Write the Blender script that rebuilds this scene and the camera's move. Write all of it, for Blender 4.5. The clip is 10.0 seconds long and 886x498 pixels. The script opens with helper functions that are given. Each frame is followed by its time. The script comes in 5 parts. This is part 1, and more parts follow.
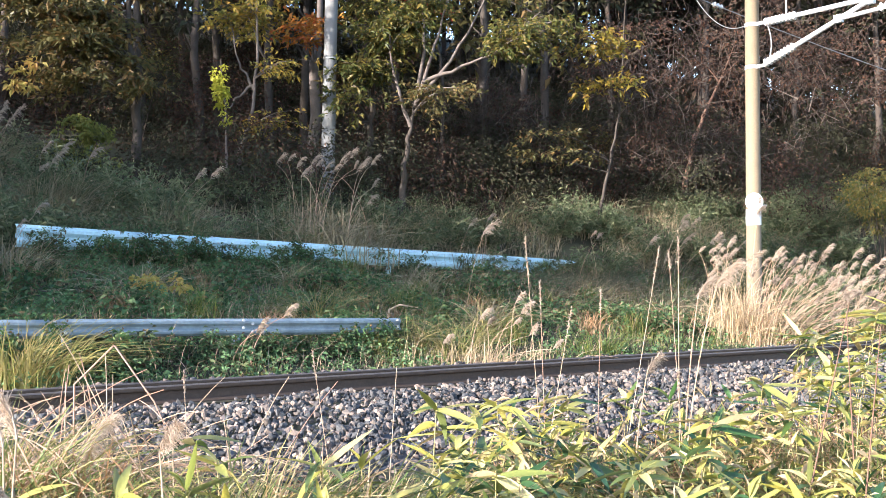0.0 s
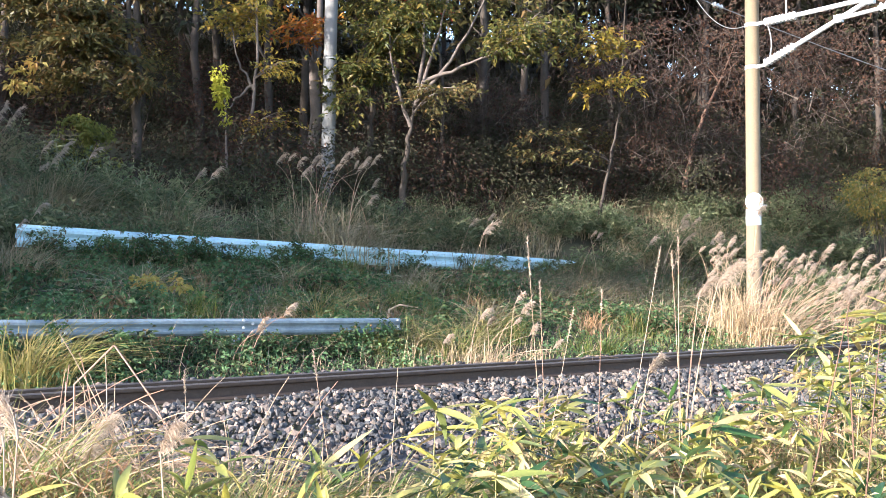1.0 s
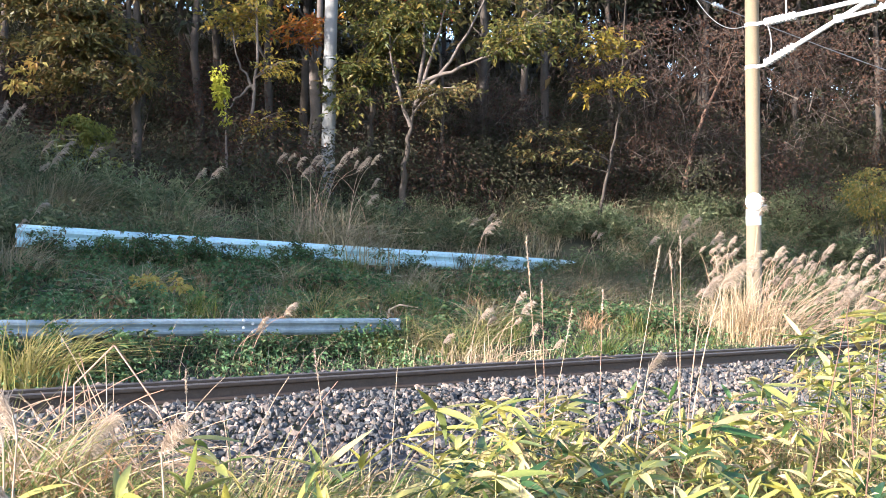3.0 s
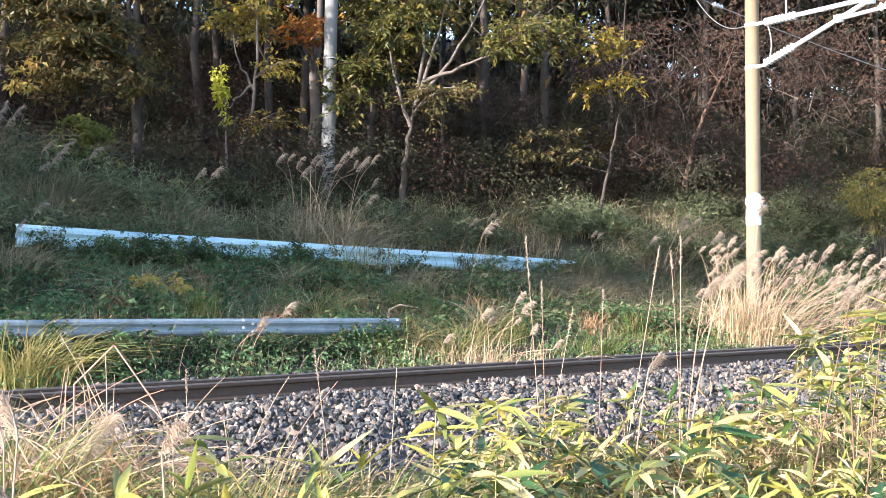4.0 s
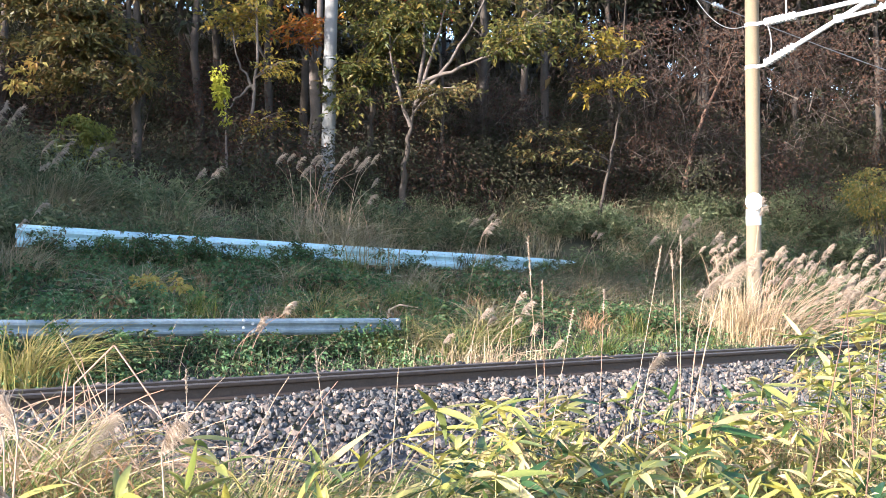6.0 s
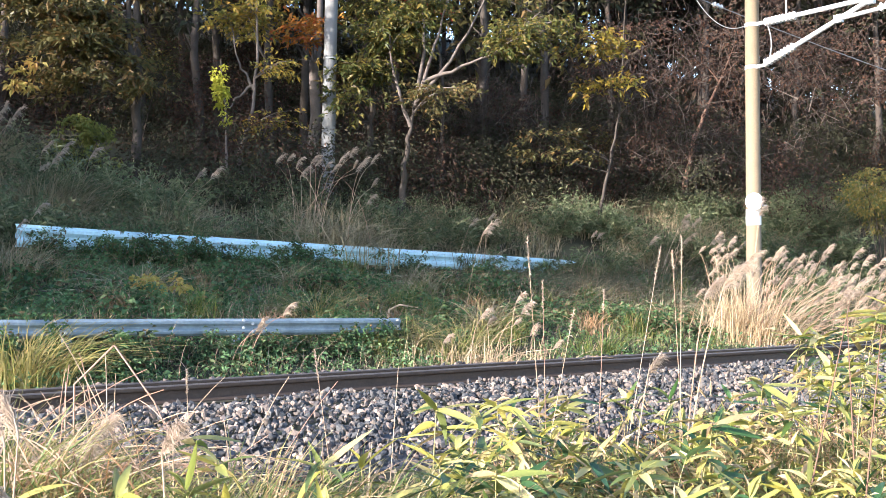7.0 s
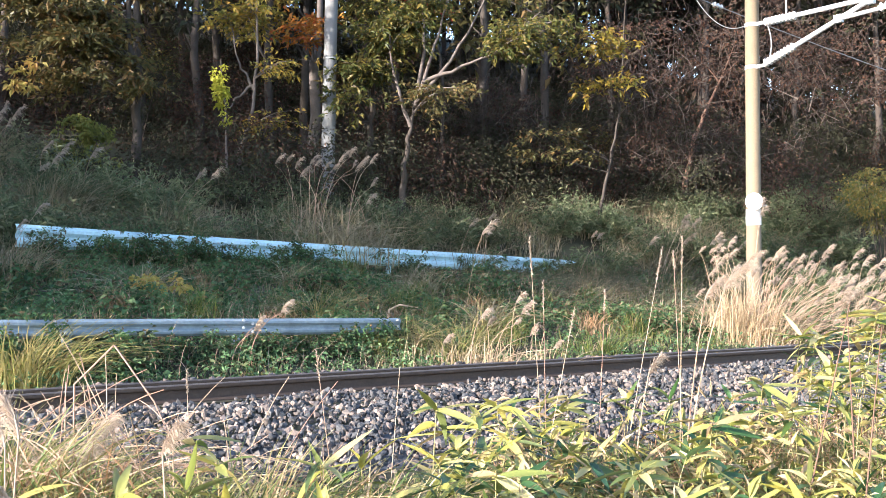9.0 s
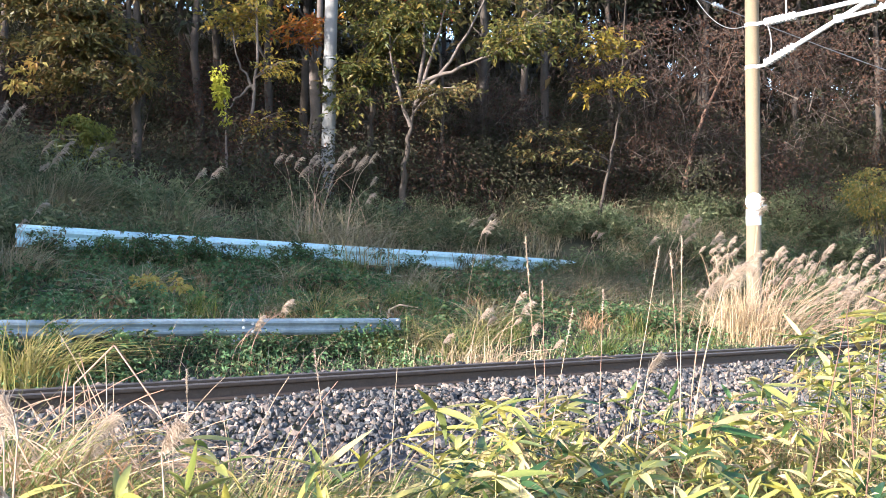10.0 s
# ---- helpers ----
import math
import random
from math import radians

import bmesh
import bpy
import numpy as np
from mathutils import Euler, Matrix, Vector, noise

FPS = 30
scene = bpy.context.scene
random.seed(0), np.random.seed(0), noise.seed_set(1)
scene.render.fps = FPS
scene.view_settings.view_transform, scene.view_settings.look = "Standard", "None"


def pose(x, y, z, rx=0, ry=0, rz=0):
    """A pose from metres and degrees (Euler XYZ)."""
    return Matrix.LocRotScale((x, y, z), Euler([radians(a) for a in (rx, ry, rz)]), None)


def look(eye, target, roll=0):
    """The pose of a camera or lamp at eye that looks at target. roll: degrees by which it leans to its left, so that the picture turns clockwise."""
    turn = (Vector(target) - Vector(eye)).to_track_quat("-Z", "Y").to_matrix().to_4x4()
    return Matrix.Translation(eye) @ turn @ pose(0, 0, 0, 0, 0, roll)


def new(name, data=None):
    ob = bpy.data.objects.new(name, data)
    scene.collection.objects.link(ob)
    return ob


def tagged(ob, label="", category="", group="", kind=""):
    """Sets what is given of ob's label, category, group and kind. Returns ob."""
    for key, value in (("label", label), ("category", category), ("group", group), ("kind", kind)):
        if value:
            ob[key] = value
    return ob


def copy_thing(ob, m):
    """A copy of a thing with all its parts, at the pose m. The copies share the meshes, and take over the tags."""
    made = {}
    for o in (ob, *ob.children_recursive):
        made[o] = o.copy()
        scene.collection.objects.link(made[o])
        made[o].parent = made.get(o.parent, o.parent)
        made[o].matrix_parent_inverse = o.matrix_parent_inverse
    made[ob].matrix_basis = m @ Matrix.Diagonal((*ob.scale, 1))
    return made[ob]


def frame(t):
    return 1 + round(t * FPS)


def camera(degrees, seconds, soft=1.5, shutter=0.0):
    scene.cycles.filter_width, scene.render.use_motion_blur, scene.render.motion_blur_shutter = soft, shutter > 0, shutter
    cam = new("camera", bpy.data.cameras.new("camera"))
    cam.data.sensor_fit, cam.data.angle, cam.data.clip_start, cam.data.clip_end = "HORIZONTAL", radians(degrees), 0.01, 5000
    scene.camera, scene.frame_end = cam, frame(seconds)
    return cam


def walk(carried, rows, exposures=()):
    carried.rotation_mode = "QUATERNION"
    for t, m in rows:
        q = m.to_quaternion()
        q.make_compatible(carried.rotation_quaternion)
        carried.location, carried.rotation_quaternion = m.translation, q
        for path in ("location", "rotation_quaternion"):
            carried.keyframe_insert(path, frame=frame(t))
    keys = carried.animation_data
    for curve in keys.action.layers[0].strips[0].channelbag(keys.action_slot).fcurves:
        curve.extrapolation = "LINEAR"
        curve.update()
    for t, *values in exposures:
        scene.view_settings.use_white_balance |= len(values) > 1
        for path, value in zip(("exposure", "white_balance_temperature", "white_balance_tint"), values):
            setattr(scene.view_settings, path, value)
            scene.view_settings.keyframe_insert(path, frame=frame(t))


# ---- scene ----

# ---------------------------------------------------------------- camera
cam = camera(45.0, 10.0, soft=0.9)
EYE = pose(0, 0, 1.5, 91.66, 0, 0)
walk(cam, [(0.0, EYE), (10.0, EYE)], [(0.0, 1.88, 5800, 16), (10.0, 1.88, 5800, 16)])

# ---------------------------------------------------------------- light
SUN_EL, SUN_AZ = 15.0, 233.0      # degrees; azimuth clockwise from +Y
world = bpy.data.worlds.new("sky")
scene.world = world
world.use_nodes = True
wn = world.node_tree
sky = wn.nodes.new("ShaderNodeTexSky")
sky.sky_type, sky.sun_disc = "NISHITA", False
sky.sun_elevation, sky.sun_rotation = radians(SUN_EL), radians(SUN_AZ)
wn.links.new(sky.outputs[0], wn.nodes["Background"].inputs[0])
wn.nodes["Background"].inputs[1].default_value = 0.15
sun = new("sun", bpy.data.lights.new("sun", "SUN"))
sun.data.energy, sun.data.angle, sun.data.color = 4.4, radians(0.6), (1.0, 0.89, 0.73)
sun_way = Vector((math.sin(radians(SUN_AZ)) * math.cos(radians(SUN_EL)), math.cos(radians(SUN_AZ)) * math.cos(radians(SUN_EL)), math.sin(radians(SUN_EL))))
sun.matrix_world = look(sun_way * 60, (0, 0, 0))

# ---------------------------------------------------------------- materials
RNG = np.random.default_rng(7)


def base_mat(name, rough=0.6, metal=0.0, spec=0.4):
    m = bpy.data.materials.new(name)
    m.use_nodes = True
    b = m.node_tree.nodes["Principled BSDF"]
    b.inputs["Roughness"].default_value = rough
    b.inputs["Metallic"].default_value = metal
    b.inputs["Specular IOR Level"].default_value = spec
    return m, m.node_tree, b


def ramp(nt, colours, src):
    r = nt.nodes.new("ShaderNodeValToRGB")
    e = r.color_ramp.elements
    while len(e) < len(colours):
        e.new(0.5)
    for i, c in enumerate(colours):
        e[i].position = i / max(1, len(colours) - 1)
        e[i].color = (*c, 1)
    nt.links.new(src, r.inputs[0])
    return r.outputs[0]


def noise_node(nt, scale, detail=4, coord="Object"):
    tc = nt.nodes.new("ShaderNodeTexCoord")
    n = nt.nodes.new("ShaderNodeTexNoise")
    n.inputs["Scale"].default_value, n.inputs["Detail"].default_value = scale, detail
    nt.links.new(tc.outputs[coord], n.inputs["Vector"])
    return n.outputs["Fac"]


def mixc(nt, fac, a, b, mode="MIX"):
    x = nt.nodes.new("ShaderNodeMix")
    x.data_type, x.blend_type = "RGBA", mode
    for sock, v in ((x.inputs[0], fac), (x.inputs[6], a), (x.inputs[7], b)):
        if hasattr(v, "links"):
            nt.links.new(v, sock)
        else:
            sock.default_value = v if isinstance(v, (int, float)) else (*v, 1)
    return x.outputs[2]


def bump(nt, b, height, strength, dist=0.01):
    n = nt.nodes.new("ShaderNodeBump")
    n.inputs["Strength"].default_value, n.inputs["Distance"].default_value = strength, dist
    nt.links.new(height, n.inputs["Height"])
    nt.links.new(n.outputs[0], b.inputs["Normal"])


def island_random(nt):
    """A random value that differs between islands and between objects."""
    g, o = nt.nodes.new("ShaderNodeNewGeometry"), nt.nodes.new("ShaderNodeObjectInfo")
    a, f = nt.nodes.new("ShaderNodeMath"), nt.nodes.new("ShaderNodeMath")
    a.operation, f.operation = "ADD", "FRACT"
    nt.links.new(g.outputs["Random Per Island"], a.inputs[0])
    nt.links.new(o.outputs["Random"], a.inputs[1])
    nt.links.new(a.outputs[0], f.inputs[0])
    return f.outputs[0]


def leaf_mat(name, colours, rough=0.5, through_light=0.3, patch=1.2, drift=0.31):
    """Foliage: a colour for each leaf, slow drift of tone, and light passing through."""
    m, nt, b = base_mat(name, rough, spec=0.35)
    c = ramp(nt, colours, island_random(nt))
    lo, hi = 0.93 - drift, 0.93 + drift
    n = ramp(nt, [(lo, lo, lo), (hi * 1.01, hi * 0.97, hi * 0.89)], noise_node(nt, patch))
    c = mixc(nt, 1.0, c, n, "MULTIPLY")
    nt.links.new(c, b.inputs["Base Color"])
    if through_light:
        t, mx = nt.nodes.new("ShaderNodeBsdfTranslucent"), nt.nodes.new("ShaderNodeMixShader")
        nt.links.new(c, t.inputs[0])
        mx.inputs[0].default_value = through_light
        nt.links.new(b.outputs[0], mx.inputs[1])
        nt.links.new(t.outputs[0], mx.inputs[2])
        nt.links.new(mx.outputs[0], nt.nodes["Material Output"].inputs[0])
    return m


def surface_mat(name, colours, scale, rough=0.8, metal=0.0, bump_s=0.3, fine=None, spec=0.4):
    """Hard surfaces: two scales of noise in colour, and relief."""
    m, nt, b = base_mat(name, rough, metal, spec)
    n1, n2 = noise_node(nt, scale, 6), noise_node(nt, fine or scale * 9, 5)
    c = ramp(nt, colours, n1)
    g = ramp(nt, [(0.7, 0.7, 0.7), (1.25, 1.25, 1.25)], n2)
    nt.links.new(mixc(nt, 1.0, c, g, "MULTIPLY"), b.inputs["Base Color"])
    bump(nt, b, n2, bump_s)
    return m


def bamboo_mat():
    """Dwarf bamboo leaf: green to yellow blade, pale withered margin, fine lengthwise veins."""
    m, nt, b = base_mat("bamboo_leaf", 0.34, spec=0.6)
    c = ramp(nt, [(0.025, 0.07, 0.03), (0.06, 0.13, 0.035), (0.40, 0.36, 0.07), (0.64, 0.54, 0.16), (0.68, 0.58, 0.26), (0.12, 0.18, 0.045), (0.03, 0.085, 0.045), (0.54, 0.48, 0.12), (0.20, 0.24, 0.055), (0.52, 0.36, 0.20), (0.46, 0.43, 0.09), (0.04, 0.095, 0.04), (0.56, 0.51, 0.15), (0.09, 0.15, 0.04)], island_random(nt))
    tc, sp = nt.nodes.new("ShaderNodeTexCoord"), nt.nodes.new("ShaderNodeSeparateXYZ")
    nt.links.new(tc.outputs["UV"], sp.inputs[0])
    d, ab = nt.nodes.new("ShaderNodeMath"), nt.nodes.new("ShaderNodeMath")
    d.operation, ab.operation = "SUBTRACT", "ABSOLUTE"
    d.inputs[1].default_value = 0.5
    nt.links.new(sp.outputs[0], d.inputs[0])
    nt.links.new(d.outputs[0], ab.inputs[0])
    w = nt.nodes.new("ShaderNodeMath")
    w.operation, w.inputs[1].default_value = "MULTIPLY_ADD", 0.16
    nt.links.new(noise_node(nt, 9, 3, "UV"), w.inputs[0])
    nt.links.new(ab.outputs[0], w.inputs[2])
    edge = ramp(nt, [(0, 0, 0), (0, 0, 0), (0, 0, 0), (0, 0, 0), (0.15, 0.15, 0.15), (0.9, 0.9, 0.9)], w.outputs[0])
    edge.node.color_ramp.elements[4].position, edge.node.color_ramp.elements[5].position = 0.5, 0.545
    c = mixc(nt, edge, c, (0.55, 0.47, 0.24))
    spots = ramp(nt, [(1, 1, 1), (1, 1, 1), (0.75, 0.6, 0.4)], noise_node(nt, 14, 5))
    spots.node.color_ramp.elements[1].position = 0.62
    c = mixc(nt, 1.0, c, spots, "MULTIPLY")
    nt.links.new(c, b.inputs["Base Color"])
    wv = nt.nodes.new("ShaderNodeTexWave")
    wv.inputs["Scale"].default_value = 6
    nt.links.new(tc.outputs["UV"], wv.inputs["Vector"])
    bump(nt, b, wv.outputs["Fac"], 0.12, 0.002)
    t, mx = nt.nodes.new("ShaderNodeBsdfTranslucent"), nt.nodes.new("ShaderNodeMixShader")
    nt.links.new(c, t.inputs[0])
    mx.inputs[0].default_value = 0.28
    nt.links.new(b.outputs[0], mx.inputs[1])
    nt.links.new(t.outputs[0], mx.inputs[2])
    nt.links.new(mx.outputs[0], nt.nodes["Material Output"].inputs[0])
    return m


def stone_mat():
    m, nt, b = base_mat("ballast_stone", 0.75)
    c = ramp(nt, [(0.03, 0.032, 0.037), (0.065, 0.068, 0.075), (0.105, 0.108, 0.113), (0.07, 0.073, 0.08), (0.17, 0.145, 0.125), (0.36, 0.28, 0.235), (0.045, 0.047, 0.054), (0.20, 0.155, 0.13)], island_random(nt))
    n = noise_node(nt, 60, 5)
    nt.links.new(mixc(nt, 1.0, c, ramp(nt, [(0.65, 0.65, 0.65), (1.3, 1.28, 1.22)], n), "MULTIPLY"), b.inputs["Base Color"])
    bump(nt, b, n, 0.5, 0.004)
    return m


MAT = {
    "soil": surface_mat("soil", [(0.035, 0.03, 0.02), (0.07, 0.065, 0.035), (0.06, 0.08, 0.03)], 1.3, 0.95),
    "stone": stone_mat(),
    "rail": surface_mat("rusty_rail", [(0.06, 0.042, 0.034), (0.095, 0.068, 0.052), (0.07, 0.054, 0.046)], 5, 0.65, 0.25, 0.2),
    "rail_top": surface_mat("worn_rail_head", [(0.16, 0.125, 0.105), (0.25, 0.21, 0.18)], 8, 0.45, 0.6, 0.1),
    "sleeper": surface_mat("concrete_sleeper", [(0.25, 0.24, 0.22), (0.36, 0.35, 0.32)], 4, 0.9),
    "pole": surface_mat("pole_concrete", [(0.165, 0.13, 0.082), (0.235, 0.185, 0.12), (0.195, 0.155, 0.10)], 2.2, 0.8, 0, 0.25, 60),
    "pole_grey": surface_mat("grey_pole_concrete", [(0.20, 0.195, 0.185), (0.29, 0.285, 0.27)], 2.0, 0.8, 0, 0.25, 60),
    "galv": surface_mat("galvanised_steel", [(0.62, 0.63, 0.64), (0.74, 0.74, 0.74)], 6, 0.5, 0.25, 0.1),
    "porcelain": surface_mat("white_porcelain", [(0.78, 0.78, 0.77), (0.86, 0.86, 0.85)], 6, 0.25, 0, 0.05),
    "white": surface_mat("white_enamel", [(0.80, 0.80, 0.78), (0.88, 0.88, 0.86)], 5, 0.45, 0, 0.05),
    "wire": surface_mat("weathered_wire", [(0.25, 0.25, 0.25), (0.4, 0.4, 0.4)], 9, 0.5, 0.6, 0.1),
    # both white paints carry the blue sky light of the shade in their colour
    "guard": surface_mat("guardrail_white_paint_sky_tint", [(0.33, 0.51, 0.58), (0.58, 0.78, 0.84), (0.45, 0.64, 0.70)], 2.2, 0.3, 0.0, 0.08, 25),
    "guard_old": surface_mat("guardrail_dull_paint_sky_tint", [(0.12, 0.15, 0.165), (0.28, 0.34, 0.38), (0.19, 0.235, 0.26)], 3.0, 0.6, 0.1, 0.12, 25),
    "bark": surface_mat("grey_brown_bark", [(0.035, 0.027, 0.022), (0.075, 0.06, 0.048), (0.12, 0.10, 0.08)], 4, 0.9, 0, 0.7, 30),
    "bark_light": surface_mat("pale_bark", [(0.08, 0.062, 0.05), (0.17, 0.14, 0.12), (0.12, 0.095, 0.08)], 5, 0.85, 0, 0.5, 30),
    "bark_red": surface_mat("reddish_bark", [(0.08, 0.045, 0.035), (0.19, 0.11, 0.075), (0.13, 0.085, 0.065)], 5, 0.85, 0, 0.6, 30),
    # twig colour darkened to carry the thicket's shade
    "twig": leaf_mat("shaded_dead_twig", [(0.05, 0.036, 0.03), (0.085, 0.063, 0.053), (0.16, 0.13, 0.11), (0.065, 0.044, 0.037)], 0.8, 0),
    "bamboo": bamboo_mat(),
    "culm": surface_mat("bamboo_culm", [(0.30, 0.26, 0.10), (0.42, 0.34, 0.16)], 9, 0.5),
    "oak_olive": leaf_mat("olive_oak_leaf", [(0.085, 0.09, 0.035), (0.14, 0.13, 0.045), (0.19, 0.165, 0.06), (0.10, 0.105, 0.04), (0.17, 0.13, 0.05), (0.26, 0.16, 0.06), (0.09, 0.10, 0.035)]),
    "oak_green": leaf_mat("green_oak_leaf", [(0.05, 0.075, 0.02), (0.09, 0.11, 0.028), (0.15, 0.15, 0.035), (0.24, 0.18, 0.04), (0.07, 0.085, 0.02), (0.12, 0.09, 0.03)]),
    "oak_yellow": leaf_mat("yellow_oak_leaf", [(0.12, 0.13, 0.025), (0.30, 0.25, 0.04), (0.46, 0.33, 0.05), (0.16, 0.16, 0.03), (0.36, 0.21, 0.04), (0.10, 0.11, 0.03)]),
    # withering gold, brightened in the colour to look sunlit
    "oak_gold": leaf_mat("sunlit_withering_gold_leaf", [(0.60, 0.52, 0.15), (0.62, 0.48, 0.15), (0.52, 0.30, 0.10), (0.50, 0.50, 0.14)]),
    "oak_gold_green": leaf_mat("yellow_green_shrub_leaf", [(0.18, 0.22, 0.055), (0.27, 0.28, 0.065), (0.14, 0.18, 0.045), (0.34, 0.31, 0.085)]),
    "oak_orange": leaf_mat("orange_leaf", [(0.40, 0.13, 0.025), (0.50, 0.22, 0.03), (0.30, 0.17, 0.03), (0.45, 0.10, 0.03)]),
    "maple_red": leaf_mat("red_maple_leaf", [(0.35, 0.03, 0.02), (0.5, 0.07, 0.03), (0.28, 0.05, 0.02)]),
    # brown and evergreen leaves, both darkened in colour for the wood's shade
    "brown_leaf": leaf_mat("shaded_brown_dry_leaf", [(0.036, 0.026, 0.022), (0.062, 0.041, 0.034), (0.105, 0.058, 0.041), (0.046, 0.037, 0.032), (0.13, 0.066, 0.04), (0.052, 0.046, 0.036)], 0.85, 0.2),
    "dark_leaf": leaf_mat("shaded_evergreen_leaf", [(0.036, 0.042, 0.024), (0.054, 0.06, 0.032), (0.07, 0.068, 0.038), (0.062, 0.048, 0.034)], 0.9, 0.15),
    # drift of 0.75 paints sky-lit tops and dark hollows into weed, under and mound
    "weed": leaf_mat("green_weed", [(0.08, 0.17, 0.075), (0.16, 0.28, 0.125), (0.12, 0.23, 0.10), (0.15, 0.24, 0.11), (0.17, 0.19, 0.10), (0.10, 0.20, 0.09)], 0.7, 0.25, 2.6, 0.75),
    # darker than weed: the slope's shade is put into this leaf colour
    "under": leaf_mat("shaded_undergrowth_leaf", [(0.07, 0.095, 0.045), (0.12, 0.15, 0.075), (0.09, 0.12, 0.06), (0.17, 0.19, 0.10), (0.20, 0.175, 0.115)], 0.6, 0.25, 2.6, 0.75),
    "willow_weed": leaf_mat("grey_green_weed_leaf", [(0.12, 0.16, 0.08), (0.20, 0.24, 0.13), (0.28, 0.30, 0.18), (0.09, 0.12, 0.06), (0.16, 0.20, 0.10)], 0.6, 0.3, 2.0, 0.5),
    # lightest and darkest entries stand for lit leaf tops and shaded insides
    "mound": leaf_mat("dark_weed_leaf", [(0.05, 0.12, 0.05), (0.09, 0.18, 0.075), (0.07, 0.15, 0.06), (0.20, 0.30, 0.13), (0.22, 0.15, 0.09), (0.03, 0.07, 0.03)], 0.5, 0.3, 2.6, 0.75),
    "autumn_bush": leaf_mat("yellowing_bush_leaf", [(0.12, 0.15, 0.05), (0.20, 0.21, 0.07), (0.42, 0.29, 0.08), (0.16, 0.18, 0.055), (0.26, 0.23, 0.07)]),
    # lime vine leaf with yellow sunlight added to its colour
    "vine": leaf_mat("sunlit_lime_vine_leaf", [(0.42, 0.44, 0.05), (0.54, 0.52, 0.07), (0.34, 0.38, 0.05)], 0.5, 0.35),
    "grass_green": leaf_mat("green_grass_blade", [(0.07, 0.13, 0.03), (0.13, 0.19, 0.05), (0.22, 0.24, 0.07), (0.34, 0.29, 0.12)], 0.5, 0.3, 1.5),
    "grass_dry": leaf_mat("dry_grass_blade", [(0.42, 0.32, 0.18), (0.54, 0.44, 0.28), (0.34, 0.24, 0.14), (0.58, 0.50, 0.35), (0.46, 0.31, 0.20)], 0.6, 0.25, 1.5),
    # duller blade copy: shade of bank and slope put into the colour
    "grass_grey": leaf_mat("shaded_grass_blade", [(0.15, 0.125, 0.085), (0.24, 0.205, 0.145), (0.09, 0.115, 0.06), (0.36, 0.30, 0.225), (0.07, 0.10, 0.045), (0.11, 0.12, 0.065)], 0.7, 0.2, 1.0),
    "grass_gold": leaf_mat("yellowing_grass_blade", [(0.10, 0.16, 0.05), (0.22, 0.24, 0.08), (0.38, 0.33, 0.14), (0.46, 0.37, 0.20), (0.13, 0.18, 0.05)], 0.5, 0.3, 1.5),
    # paler blade copy: sun glare round the overhead pole put into the colour
    "grass_pale": leaf_mat("sunlit_grass_blade", [(0.58, 0.46, 0.29), (0.66, 0.56, 0.40), (0.50, 0.37, 0.22), (0.62, 0.50, 0.33)], 0.55, 0.3, 1.5),
    # brighter copy of grass_gold: the sun on the trackside clump is in the colour
    "clump_gold": leaf_mat("sunlit_golden_green_blade", [(0.26, 0.27, 0.08), (0.46, 0.40, 0.16), (0.54, 0.45, 0.20), (0.17, 0.22, 0.06), (0.50, 0.36, 0.18)], 0.5, 0.35, 1.5),
    # straw blade with the shade under the trees mixed into its colour
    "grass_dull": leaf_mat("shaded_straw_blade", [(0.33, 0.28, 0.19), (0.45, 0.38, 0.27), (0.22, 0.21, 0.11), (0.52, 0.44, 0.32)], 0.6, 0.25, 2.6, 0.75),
    "straw": leaf_mat("straw_stem", [(0.46, 0.33, 0.23), (0.56, 0.44, 0.32), (0.42, 0.25, 0.19)], 0.5, 0.1, 3),
    "rust_straw": leaf_mat("rusty_straw", [(0.36, 0.20, 0.10), (0.48, 0.34, 0.20), (0.30, 0.15, 0.08), (0.50, 0.40, 0.24)], 0.6, 0.15, 3),
    "plume": leaf_mat("silky_plume", [(0.48, 0.39, 0.31), (0.57, 0.48, 0.40), (0.44, 0.35, 0.28), (0.62, 0.54, 0.46)], 0.6, 0.4, 3),
}


# ---------------------------------------------------------------- mesh tools
class Build:
    """Collects vertices and faces and makes one mesh of them."""

    def __init__(self):
        self.v, self.f, self.n, self.uv = [], [], 0, []

    def add(self, verts, faces, uv=None):
        verts = np.asarray(verts, float).reshape(-1, 3)
        for fc in faces if isinstance(faces, list) else [faces]:
            self.f.append(np.asarray(fc, int) + self.n)
        self.v.append(verts)
        if uv is not None:
            self.uv.append(np.asarray(uv, float).reshape(-1, 2))
        self.n += len(verts)
        return self

    def mesh(self, name, mats, smooth=False):
        me = bpy.data.meshes.new(name)
        v = np.concatenate(self.v)
        me.vertices.add(len(v))
        me.vertices.foreach_set("co", v.ravel())
        loops = np.concatenate([f.ravel() for f in self.f])
        sizes = np.concatenate([np.full(len(f), f.shape[1]) for f in self.f])
        me.loops.add(len(loops))
        me.loops.foreach_set("vertex_index", loops)
        me.polygons.add(len(sizes))
        me.polygons.foreach_set("loop_start", np.concatenate([[0], np.cumsum(sizes)[:-1]]))
        me.update(calc_edges=True)
        if self.uv:
            layer = me.uv_layers.new(name="UVMap")
            layer.data.foreach_set("uv", np.concatenate(self.uv)[loops].ravel())
        me.polygons.foreach_set("use_smooth", np.full(len(sizes), smooth))
        for m in mats if isinstance(mats, (list, tuple)) else [mats]:
            me.materials.append(m)
        return me


